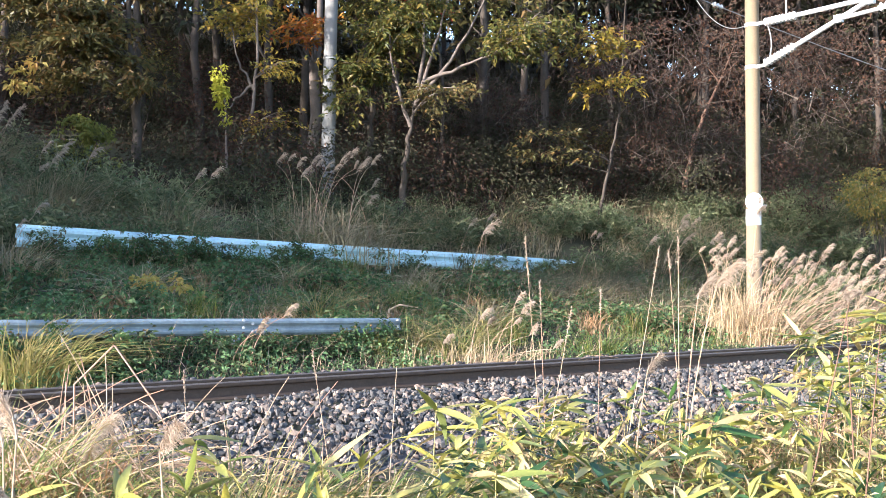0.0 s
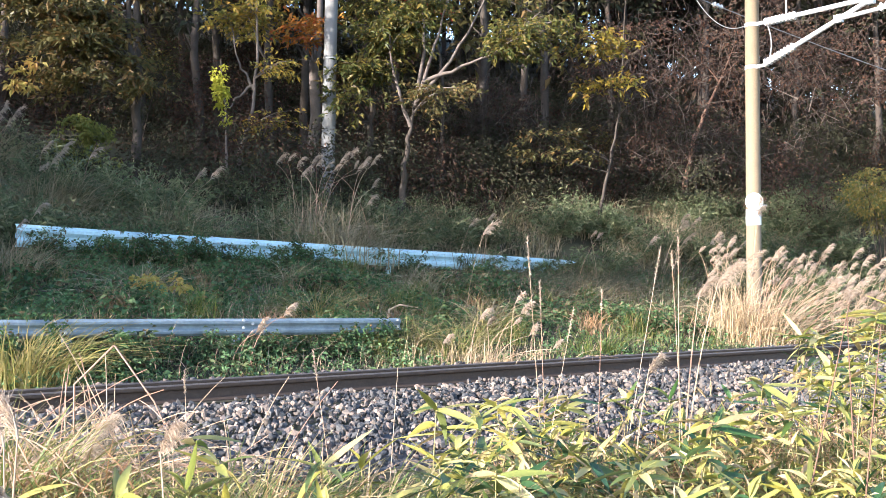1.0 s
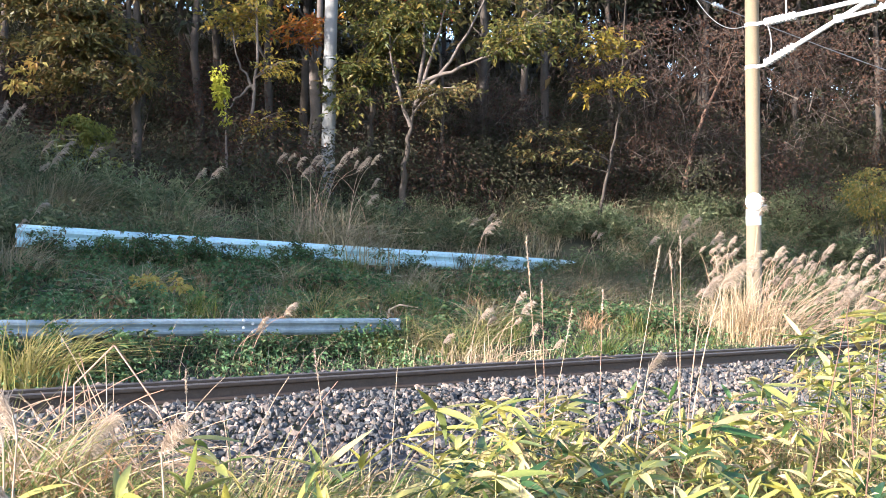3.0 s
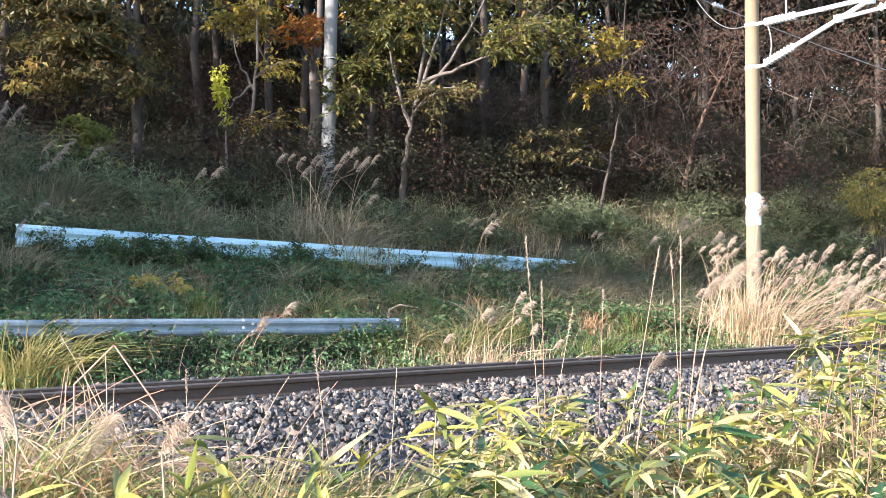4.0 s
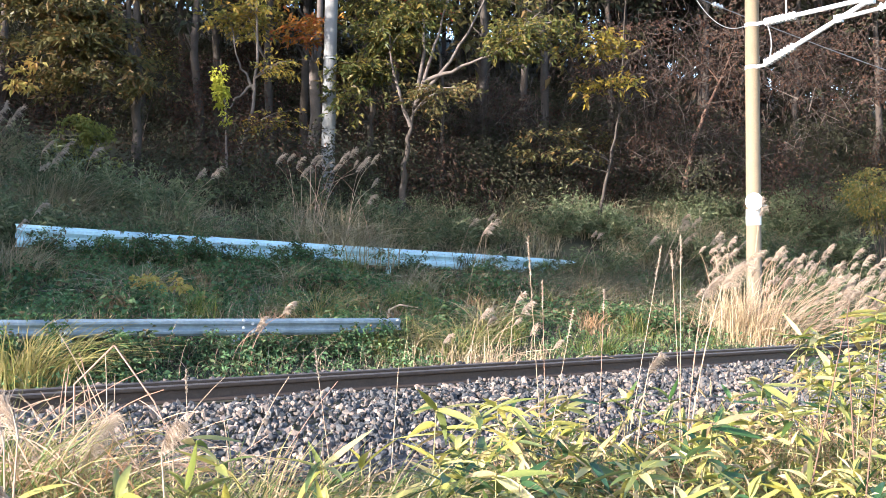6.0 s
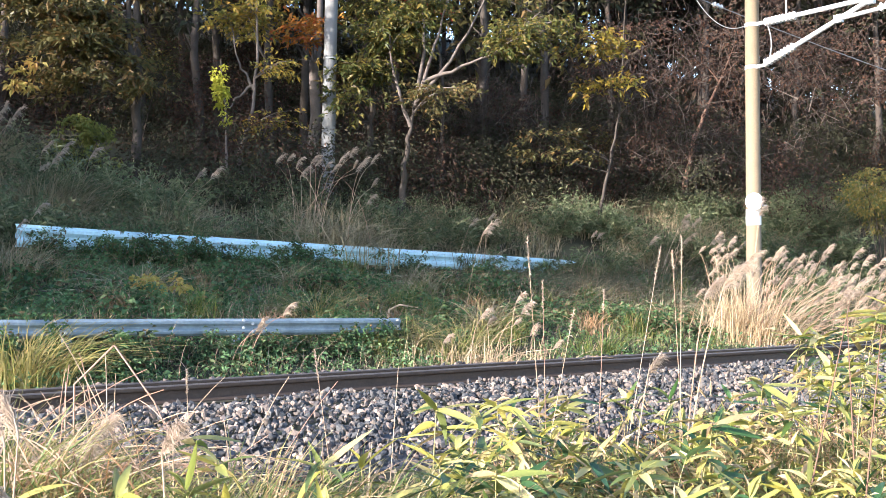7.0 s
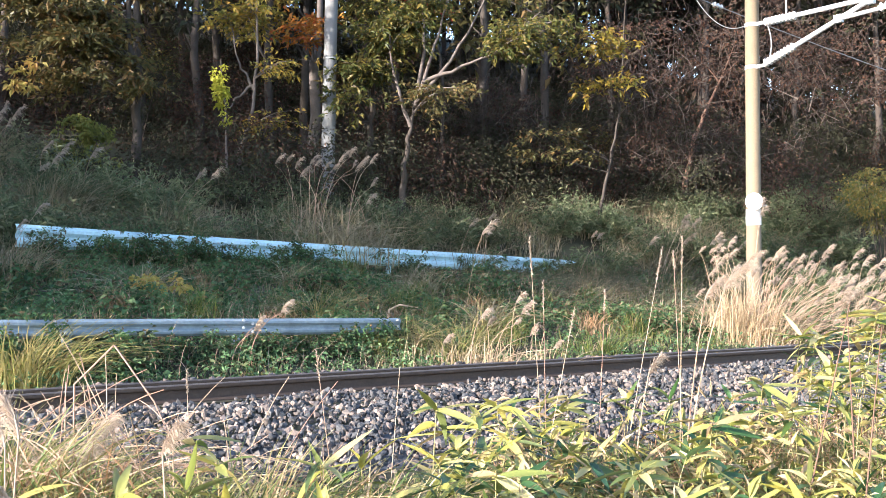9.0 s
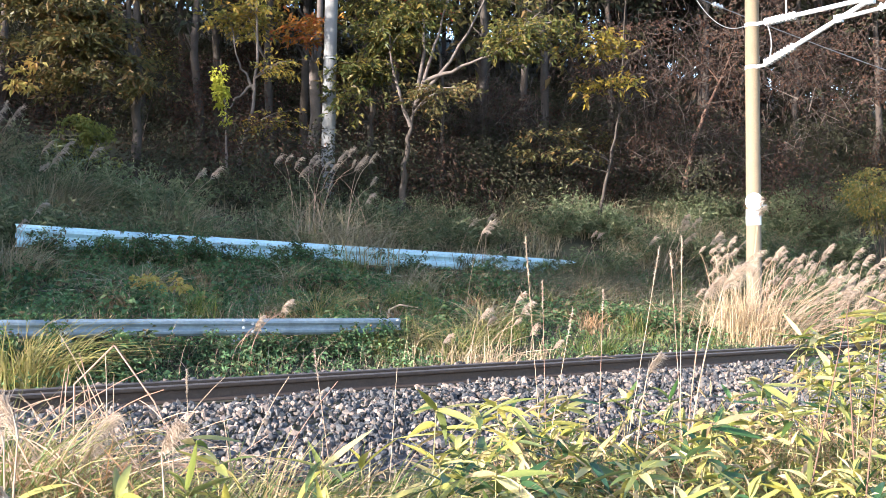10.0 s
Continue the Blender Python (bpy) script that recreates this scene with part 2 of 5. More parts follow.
def part(name, build, material, parent, label="", smooth=False):
    """One mesh object under a thing or a part. build: a Build or a ready mesh."""
    me = build if isinstance(build, bpy.types.Mesh) else build.mesh(name, material, smooth)
    ob = new(name, me)
    ob.parent = parent
    return tagged(ob, label)


def thing(name, label, category, m=None, group="", kind="", data=None):
    ob = new(name, data)
    if data is None:
        ob.empty_display_size = 0.1
    if m is not None:
        ob.matrix_basis = m
    return tagged(ob, label, category, group, kind)


def norm(a):
    return a / np.maximum(np.linalg.norm(a, axis=-1, keepdims=True), 1e-9)


def tube(b, pts, radii, sides=8, caps=True):
    """A tapered tube along a line of points."""
    pts = np.asarray(pts, float)
    radii = np.broadcast_to(np.asarray(radii, float), (len(pts),))
    t = norm(np.gradient(pts, axis=0))
    ref = np.array([0.0, 0, 1]) if abs(t[0][2]) < 0.9 else np.array([1.0, 0, 0])
    u = norm(np.cross(t, ref))
    w = np.cross(t, u)
    a = np.linspace(0, 2 * np.pi, sides, endpoint=False)
    ring = u[:, None] * np.cos(a)[None, :, None] + w[:, None] * np.sin(a)[None, :, None]
    v = pts[:, None] + ring * radii[:, None, None]
    n = len(pts)
    i, j = np.meshgrid(np.arange(n - 1), np.arange(sides), indexing="ij")
    k = (j + 1) % sides
    f = np.stack([i * sides + j, i * sides + k, (i + 1) * sides + k, (i + 1) * sides + j], -1).reshape(-1, 4)
    fs = [f]
    if caps:
        fs += [np.arange(sides)[None], (np.arange(sides) + (n - 1) * sides)[None, ::-1]]
    b.add(v, fs)
    return b


def box(b, lo, hi, m=None, bevel=0.0):
    """A box with bevelled edges."""
    bm = bmesh.new()
    bmesh.ops.create_cube(bm, size=1)
    for v in bm.verts:
        v.co = Vector([(a + c) / 2 + k * (c - a) for a, c, k in zip(lo, hi, v.co)])
    if bevel:
        bmesh.ops.bevel(bm, geom=bm.edges[:], offset=bevel, segments=2, affect="EDGES", profile=0.5)
    bm.verts.index_update()
    vs = [(m @ v.co if m else v.co)[:] for v in bm.verts]
    by = {}
    for f in bm.faces:
        by.setdefault(len(f.verts), []).append([v.index for v in f.verts])
    b.add(vs, [np.array(x) for x in by.values()])
    bm.free()
    return b


def leaves(b, p, d, length, width, rng, fold=0.25, droop=0.25):
    """Many leaves: each a folded blade of four corners and a waist."""
    n = len(p)
    d = norm(d)
    s = norm(np.cross(d, norm(rng.normal(size=(n, 3)) * 0.7 + np.array([0, 0, 1.0]))))
    up = np.cross(s, d)
    l, w = np.asarray(length).reshape(-1, 1) * np.ones((n, 1)), np.asarray(width).reshape(-1, 1) * np.ones((n, 1))
    mid = p + d * l * 0.5
    tip = p + d * l - np.array([0, 0, 1.0]) * l * droop
    v = np.stack([p, mid + s * w / 2 + up * w * fold, tip, mid - s * w / 2 + up * w * fold], 1)
    o = np.arange(n)[:, None] * 4
    b.add(v, np.concatenate([o + [0, 1, 2], o + [0, 2, 3]]))
    return b


def blades(b, p, height, way, bend, width, seg=4, rng=RNG):
    """Many grass blades: narrow ribbons that rise and arch over along `way`."""
    n = len(p)
    way = np.array(way, float)
    way[:, 2] = 0
    way = norm(way)
    h, bd, w = (np.broadcast_to(np.asarray(x, float), (n,))[:, None] for x in (height, bend, width))
    side = norm(np.cross(way, [0, 0, 1.0]) + rng.normal(size=(n, 3)) * 0.5)
    rows = []
    for k in range(seg + 1):
        u = k / seg
        c = p + np.array([0, 0, 1.0]) * h * (u - 0.45 * bd * u ** 2.5) + way * h * bd * u ** 2
        ww = w * (1 - u ** 1.7) * 0.5 + 0.0006
        rows += [c - side * ww, c + side * ww]
    v = np.stack(rows, 1)
    o = np.arange(n)[:, None] * (2 * (seg + 1))
    b.add(v, np.concatenate([o + [2 * k, 2 * k + 1, 2 * k + 3, 2 * k + 2] for k in range(seg)]))
    return b


def bezier(p0, p1, p2, n=10):
    u = np.linspace(0, 1, n)[:, None]
    p0, p1, p2 = (np.asarray(p, float) for p in (p0, p1, p2))
    return (1 - u) ** 2 * p0 + 2 * u * (1 - u) * p1 + u ** 2 * p2


# ---------------------------------------------------------------- the lie of the land
ALONG, ACROSS = np.array([0.814, 0.581]), np.array([-0.581, 0.814])   # along the track; across it, away from the camera
ORIGIN = np.array([-0.866, 10.0])                                     # on the near rail
RAIL_TOP = 0.62
PROFILE_Q = [-400, -30, -12, -6, -4, -2.6, -0.75, 1.75, 2.3, 3.2, 4.0, 8.5, 10, 13, 20, 40, 80, 160, 900]
PROFILE_Z = [-1, -0.3, 0.0, 0.1, 0.2, 0.28, 0.44, 0.44, 0.32, 0.55, 0.72, 1.45, 1.9, 3.3, 5.2, 12, 24, 34, 36]


def sq(x, y):
    dx, dy = np.asarray(x) - ORIGIN[0], np.asarray(y) - ORIGIN[1]
    return dx * ALONG[0] + dy * ALONG[1], dx * ACROSS[0] + dy * ACROSS[1]


def xy(s, q):
    s, q = np.asarray(s, float), np.asarray(q, float)
    return ORIGIN[0] + s * ALONG[0] + q * ACROSS[0], ORIGIN[1] + s * ALONG[1] + q * ACROSS[1]


def ground_z(x, y):
    s, q = sq(x, y)
    foot = np.clip(s - 10, 0, 25) * 0.35 * np.clip((q - 5) / 3, 0, 1)      # the slope comes closer further along the line
    z = np.interp(q + foot, PROFILE_Q, PROFILE_Z)
    bank = np.clip((q - 2.6) / 2, 0, 1) * np.clip((16 - q) / 4, 0, 1)
    z = z - bank * np.clip(0.035 * (s - 4), -0.4, 0.45)
    soft = np.clip((q - 2.2) / 2, 0, 1) + np.clip((-3.0 - q) / 2, 0, 1)
    return z + soft * 0.06 * (np.sin(x * 1.7 + y * 0.6) + np.sin(y * 1.3 - x * 0.8 + 1))


def on_ground(x, y):
    x, y = np.asarray(x, float), np.asarray(y, float)
    return np.stack([x, y, ground_z(x, y)], -1)


def at(x, y, dz=0.0, turn=0.0):
    return pose(x, y, float(ground_z(x, y)) + dz, 0, 0, turn)


def steps(lo, a, b2, hi, fine, n):
    g = lambda k: np.geomspace(fine, k, n).cumsum() * k / np.geomspace(fine, k, n).sum()
    return np.concatenate([a - g(a - lo)[::-1], np.arange(a, b2 + fine / 2, fine), b2 + g(hi - b2)])


def build_ground():
    gx, gy = steps(-900, -16, 20, 900, 0.3, 22), steps(-900, 1, 34, 1500, 0.3, 22)
    x, y = np.meshgrid(gx, gy, indexing="ij")
    z = ground_z(x, y)
    b = Build()
    n, m = x.shape
    i, j = np.meshgrid(np.arange(n - 1), np.arange(m - 1), indexing="ij")
    o = i * m + j
    b.add(np.stack([x, y, z], -1), np.stack([o, o + m, o + m + 1, o + 1], -1).reshape(-1, 4))
    tagged(new("ground", b.mesh("ground", MAT["soil"], True)), "brown soil of a weedy railway bank and wooded slope", "ground", kind="structure")


build_ground()

# ---------------------------------------------------------------- track


def stone_shapes(n, rng):
    """n broken, angular stone shapes with twelve corners each, as vertex arrays and faces."""
    bm = bmesh.new()
    bmesh.ops.create_icosphere(bm, subdivisions=1, radius=1)
    bm.verts.index_update()
    v = np.array([w.co[:] for w in bm.verts])
    f = np.array([[w.index for w in fc.verts] for fc in bm.faces])
    bm.free()
    out = (v[None] + rng.uniform(-0.36, 0.36, (n, len(v), 3))) * rng.uniform(0.5, 1.4, (n, 1, 3))
    e = [Euler(a).to_matrix() for a in rng.uniform(0, 6.28, (n, 3))]
    return np.einsum("nij,nkj->nki", np.array(e), out), f


def build_ballast():
    rng = np.random.default_rng(3)
    bed = Build()
    s = np.arange(-60, 91, 1.5)
    prof = [(-3.15, -0.05), (-2.9, 0.26), (-0.75, 0.435), (1.75, 0.435), (2.25, 0.33), (2.4, 0.1)]
    v = np.array([[(*xy(a, q), z) for q, z in prof] for a in s])
    k = len(prof)
    i, j = np.meshgrid(np.arange(len(s) - 1), np.arange(k - 1), indexing="ij")
    o = i * k + j
    bed.add(v, np.stack([o, o + k, o + k + 1, o + 1], -1).reshape(-1, 4))
    bed_ob = tagged(new("ballast_bed", bed.mesh("ballast_bed", MAT["stone"])), "grey crushed stone ballast bed under a railway track", "ballast", kind="structure")
    n = 36000
    ss = rng.uniform(-7, 14, n)
    qq = np.where(rng.random(n) < 0.86, rng.uniform(-3.0, -0.05, n), rng.uniform(1.1, 2.4, n))
    keep = ~((qq > -0.12) & (qq < 0.12)) & (np.abs(qq - 1.13) > 0.1)
    ss, qq = ss[keep], qq[keep]
    x, y = xy(ss, qq)
    z = np.interp(qq, [-3.15, -2.9, -0.75, 1.75, 2.25, 2.4], [-0.05, 0.26, 0.435, 0.435, 0.33, 0.1])
    size = rng.uniform(0.012, 0.031, len(x))
    z = z + rng.uniform(-0.015, 0.06, len(x)) + 0.02 * np.sin(ss * 3.1) * np.sin(qq * 5)
    sh, f = stone_shapes(len(x), rng)
    near = np.where((qq < -0.9) & (qq > -2.2) & (ss > -3) & (ss < 2.5))[0]
    picked = near[:: max(1, len(near) // 290)][:290]
    rest = np.setdiff1d(np.arange(len(x)), picked)
    b = Build()
    pv = sh[rest] * size[rest, None, None] + np.stack([x, y, z], -1)[rest, None]
    b.add(pv, (np.arange(len(rest))[:, None, None] * sh.shape[1] + f[None]).reshape(-1, 3))
    part("ballast_stones", b, MAT["stone"], bed_ob, "loose grey and buff crushed stones")["kind"] = "stuff"
    shared = [Build().add(sh[i], f).mesh("stone", MAT["stone"]) for i in range(12)]
    for c, i in enumerate(picked):
        ob = part("stone", shared[c % 12], None, bed_ob)
        ob.matrix_basis = pose(x[i], y[i], z[i] + 0.012, *rng.uniform(0, 360, 3)) @ Matrix.Diagonal((*[size[i] * 1.1] * 3, 1))


def rail_section():
    """Half outline of a flat-bottomed rail, from the foot up."""
    return [(0.0635, 0.0), (0.0635, 0.012), (0.02, 0.028), (0.009, 0.04), (0.0075, 0.075), (0.009, 0.103), (0.03, 0.113), (0.0325, 0.122), (0.0325, 0.143), (0.028, 0.151), (0.014, 0.153)]


def build_rail(q, label, drop=0.0):
    half = rail_section()
    out = half + [(-a, z) for a, z in half[::-1]]
    s = np.arange(-60, 91, 3.0)
    k = len(out)
    v = np.array([[(*xy(a, q + d), RAIL_TOP - drop - 0.153 + z) for d, z in out] for a in s])
    i, j = np.meshgrid(np.arange(len(s) - 1), np.arange(k), indexing="ij")
    o, jn = i * k + j, (j + 1) % k
    f = np.stack([o, o + k, i * k + k + jn, i * k + jn], -1)
    root = thing("rail", label, "rail", group="rails of the track")
    crown = (j >= 8) & (j <= 12)
    part("rail_body", Build().add(v, f[~crown].reshape(-1, 4)), MAT["rail"], root)
    part("rail_head_top", Build().add(v, f[crown].reshape(-1, 4)), MAT["rail_top"], root, "worn steel running surface")


def build_sleepers():
    first = None
    for i in range(-14, 34):
        x, y = xy(i * 0.62, 0.53)
        m = pose(x, y, 0.455, 0, 0, math.degrees(math.atan2(ACROSS[1], ACROSS[0])))
        if first is None:
            first = thing("sleeper", "weathered concrete sleeper sunk in stone ballast", "sleeper", m, "sleepers of the track")
            part("sleeper_body", box(Build(), (-1.0, -0.12, -0.17), (1.0, 0.12, -0.02), bevel=0.02), MAT["sleeper"], first)
        else:
            copy_thing(first, m)


build_ballast()
build_rail(0.0, "rust-brown steel rail on stone ballast, facing the bamboo bank")
build_rail(1.13, "rust-brown steel rail beside the weedy bank", 0.075)
build_sleepers()


# ---------------------------------------------------------------- poles
def build_overhead_pole():
    px, py = 5.67, 19.5
    gz = float(ground_z(px, py))
    root = thing("overhead_line_pole", "sunlit round concrete overhead line pole with white bracket, in pampas grass", "pole", pose(px, py, gz))
    arm = np.array([0.581, -0.814, 0])
    P = lambda l, z: np.array([arm[0] * l, arm[1] * l, z - gz])
    part("shaft", tube(Build(), [(0, 0, -0.3), (0, 0, 4), (0, 0, 9.2)], [0.138, 0.128, 0.118], 32), MAT["pole"], root, "tapered concrete shaft", True)
    for z in (6.17, 5.39):
        part("band", tube(Build(), [(0, 0, z - gz - 0.035), (0, 0, z - gz + 0.035)], 0.135, 24), MAT["galv"], root, "galvanised clamp band", True)
        part("lug", box(Build(), (0.12, -0.03, -0.03), (0.3, 0.03, 0.03), pose(0, 0, z - gz, 0, 0, -54.5), 0.008), MAT["galv"], root)

    def insulator(a, c, sheds):
        a, c = np.array(a), np.array(c)
        n = sheds * 4 + 1
        r = 0.045 + 0.035 * (np.arange(n) % 4 == 2)
        part("insulator", tube(Build(), a + (c - a) * np.linspace(0, 1, n)[:, None], r, 14), MAT["porcelain"], root, "ribbed white porcelain insulator", True)

    insulator(P(0.28, 6.17), P(0.95, 6.165), 9)
    insulator(P(0.28, 5.42), P(0.92, 5.63), 9)
    part("top_tube", tube(Build(), [P(0.93, 6.165), P(3.4, 6.16)], 0.042, 12), MAT["galv"], root, "horizontal galvanised tube", True)
    part("strut", tube(Build(), [P(0.9, 5.62), P(2.45, 6.15)], 0.042, 12), MAT["galv"], root, "sloping galvanised tube", True)
    part("steady_tube", tube(Build(), [P(1.8, 5.93), P(3.3, 5.97)], 0.035, 12), MAT["galv"], root, "lower galvanised tube", True)
    for l, z in ((2.4, 6.13), (1.8, 5.93)):
        part("clamp", box(Build(), (-0.07, -0.05, -0.07), (0.07, 0.05, 0.07), pose(*P(l, z), 0, 0, -54.5), 0.012), MAT["galv"], root)
    insulator(P(2.55, 5.96), P(2.85, 5.98), 3)
    part("jumper_wire", tube(Build(), bezier(P(0.34, 6.12), P(0.5, 5.75), P(0.36, 5.45), 8), 0.012, 6), MAT["wire"], root, "", True)
    part("upper_rod", tube(Build(), [P(0.75, 6.2), P(0.74, 7.2)], 0.014, 6), MAT["galv"], root, "", True)
    face = norm(np.array([-0.16, -1, 0]))
    turn = math.degrees(math.atan2(face[0], -face[1]))
    disc = pose(-0.03, -0.16, 2.92 - gz, 90, 0, turn)
    bb = Build()
    tube(bb, [(disc @ Vector((0, 0, z)))[:] for z in (-0.02, 0.0, 0.006)], [0.15, 0.155, 0.148], 32)
    part("round_plate", bb, MAT["white"], root, "round white enamel plate")
    part("plate_rim", tube(Build(), [(disc @ Vector((0, 0, z)))[:] for z in (-0.024, -0.014)], 0.16, 32), MAT["galv"], root)
    part("white_wrap", tube(Build(), [(0, 0, 2.5 - gz), (0, 0, 2.79 - gz)], 0.137, 32), MAT["white"], root, "white painted wrap round the shaft", True)
    part("clip", box(Build(), (0.1, -0.1, 2.84 - gz), (0.22, -0.06, 2.87 - gz), bevel=0.008), MAT["galv"], root)


def build_wires():
    def wire(name, label, p0, p2, sag, r=0.012):
        mid = (np.array(p0) + np.array(p2)) / 2 - [0, 0, sag]
        ob = thing(name, label, "wire")
        part("cable", tube(Build(), bezier(p0, mid, p2, 24), r, 6), MAT["wire"], ob, "", True)
        return ob
    def on_wire(ob, p, d):
        p, d = np.array(p), norm(np.array(d, float))
        part("insulator", tube(Build(), p + d * np.linspace(-0.14, 0.14, 13)[:, None], 0.03 + 0.03 * (np.arange(13) % 4 == 2), 12), MAT["porcelain"], ob, "white wire insulator", True)
    w = wire("feeder_wire", "thin grey wire running past the overhead pole", (4.2, 21.5, 7.6), (13.4, 26.5, 5.9), 0.15, 0.011)
    on_wire(w, (5.78, 22.36, 7.27), (9.2, 5.0, -1.9))
    wire("earth_wire", "thin slack grey wire tied to the overhead pole", (4.66, 19.6, 6.7), (5.6, 19.45, 6.19), 0.55, 0.008)


def build_utility_pole():
    x, y = -2.72, 25.0
    gz = float(ground_z(x, y))
    root = thing("utility_pole", "pale grey concrete utility pole standing behind pampas grass", "pole", pose(x, y, gz, 0, 1.1, 0))
    part("shaft", tube(Build(), [(0, 0, -0.4), (0, 0, 5), (0, 0, 10.5)], [0.165, 0.15, 0.125], 28), MAT["pole_grey"], root, "", True)
    for z in (3.5, 5.2):
        part("band", tube(Build(), [(0, 0, z - 0.02), (0, 0, z + 0.02)], 0.164, 24), MAT["galv"], root, "", True)


build_overhead_pole()
build_wires()
build_utility_pole()


# ---------------------------------------------------------------- guardrails
def build_guardrail(name, label, a, c, height, z0, z1, mat, first_post, post_every, bays, beam_label):
    """A pressed-steel beam on posts from a to c; z0, z1: top heights at the ends."""
    root = thing(name, label, "guardrail")
    a, c = np.array(a, float), np.array(c, float)
    d = (c - a) / np.linalg.norm(c - a)
    nrm = np.array([d[1], -d[0]])
    length = np.linalg.norm(c - a)
    k = height / 0.35
    prof = [(0.0, 0.0), (0.012, -0.012), (0.05, -0.05), (0.055, -0.10), (0.012, -0.155), (0.008, -0.195), (0.055, -0.25), (0.05, -0.30), (0.012, -0.338), (0.0, -0.35)]
    rng = np.random.default_rng(len(name))
    for i in range(bays):
        u0, u1 = i / bays, (i + 1) / bays
        b = Build()
        dz = rng.uniform(-0.012, 0.012, 2)
        n = 7
        v = []
        for w in np.linspace(u0, u1, n):
            p, z = a + d * length * w, z0 + (z1 - z0) * w + np.interp(w, [u0, u1], dz)
            back = [(o - 0.006, h) for o, h in prof[::-1]]
            v.append([(*(p + nrm * o * k), z + h * k) for o, h in prof + back])
        m = len(prof) * 2
        ii, jj = np.meshgrid(np.arange(n - 1), np.arange(m), indexing="ij")
        f = np.stack([ii * m + jj, ii * m + m + jj, ii * m + m + (jj + 1) % m, ii * m + (jj + 1) % m], -1).reshape(-1, 4)
        b.add(v, [f, np.arange(m)[None], (np.arange(m) + (n - 1) * m)[None, ::-1]])
        part("beam", b, MAT[mat], root, beam_label)
        for s_ in (0.06, length / bays - 0.06):
            for h in (0.1, 0.25):
                p = a + d * (length * u0 + s_) + nrm * (0.03 * k + 0.02)
                part("bolt", tube(Build(), [(*p, z0 + (z1 - z0) * u0 - h * k), (*(p + nrm * 0.02), z0 + (z1 - z0) * u0 - h * k)], 0.016, 8), MAT["galv"], root)
    for w in np.arange(first_post, length, post_every):
        p = a + d * w - nrm * 0.06
        z = z0 + (z1 - z0) * w / length
        part("post", tube(Build(), [(*p, float(ground_z(*p)) - 0.2), (*p, z - 0.02), (*p, z - 0.005)], [0.057, 0.057, 0.03], 14), MAT[mat], root, "", True)
        part("bracket", box(Build(), (-0.02, -0.03, -0.1), (0.02, 0.07, 0.0), Matrix.Translation((*p, z - 0.05)), 0.005), MAT["galv"], root)


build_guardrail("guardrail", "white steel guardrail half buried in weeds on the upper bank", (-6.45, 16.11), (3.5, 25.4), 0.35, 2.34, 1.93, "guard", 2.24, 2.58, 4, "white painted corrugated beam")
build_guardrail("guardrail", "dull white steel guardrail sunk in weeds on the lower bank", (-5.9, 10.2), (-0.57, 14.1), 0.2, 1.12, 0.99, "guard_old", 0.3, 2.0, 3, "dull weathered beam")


# ---------------------------------------------------------------- trees
def crown_leaves(b, c, r, n_clump, n_leaf, size, rng, flat=0.45, hang=0.3):
    """Leaves in uneven pads spread through an ellipsoid; returns the pads' places."""
    c, r = np.array(c, float), np.array(r, float)
    p = norm(rng.normal(size=(n_clump, 3))) * rng.uniform(0.35, 1.0, (n_clump, 1)) ** 0.6
    pads = c + p * r
    big = rng.uniform(0.4, 1.2, (n_clump, 1)) * min(min(r) * 0.3, 0.26)
    q = np.repeat(pads, n_leaf, 0) + rng.normal(size=(n_clump * n_leaf, 3)) * np.repeat(big, n_leaf, 0) * [1, 1, flat]
    d = norm(q - np.repeat(pads, n_leaf, 0)) * 0.9 + rng.normal(size=(len(q), 3)) * [0.8, 0.8, 0.4] + [0, 0, -hang]
    l = size * rng.uniform(0.6, 1.25, len(q))
    leaves(b, q, d, l * 0.9, l * 0.44, rng)
    return pads


def branch_net(b, start, ends, r0, rng, sides=6, root=None, mat=None, name="limb"):
    """Branches from start to each end, in b; with root given, each is a part of its own."""
    line = np.atleast_2d(np.array(start, float))
    for e in ends:
        start = line[np.argmin(np.abs(line[:, 2] - (e[2] - 0.2 - rng.uniform(0.2, 1.0) * np.linalg.norm((e - line[len(line) // 2])[:2]))))]
        mid = (start + e) / 2 + rng.normal(size=3) * np.linalg.norm(e - start) * 0.16 + [0, 0, 0.1 * np.linalg.norm(e - start)]
        pts = bezier(start, mid, e, 7)
        if root is None:
            tube(b, pts, np.linspace(r0, r0 * 0.2, 7), sides, False)
        else:
            part(name, tube(Build(), pts, np.linspace(r0, r0 * 0.2, 7), sides, False), mat, root, "", True)


def sticks(b, p, m, e, t, rng):
    """Many thin crooked three-sided sticks from p over m to the point e."""
    n = len(p)
    d = norm(e - p)
    a1 = norm(np.cross(d, rng.normal(size=(n, 3))))
    a2 = np.cross(d, a1)
    v = np.stack([p + a1 * t, p - a1 * t * 0.5 + a2 * t, p - a1 * t * 0.5 - a2 * t, m + a1 * t * 0.7, m - a1 * t * 0.4 + a2 * t * 0.7, m - a1 * t * 0.4 - a2 * t * 0.7, e], 1)
    o = np.arange(n)[:, None] * 7
    quads = np.concatenate([o + [0, 1, 4, 3], o + [1, 2, 5, 4], o + [2, 0, 3, 5]])
    tris = np.concatenate([o + [3, 4, 6], o + [4, 5, 6], o + [5, 3, 6]])
    b.add(v, [quads, tris])


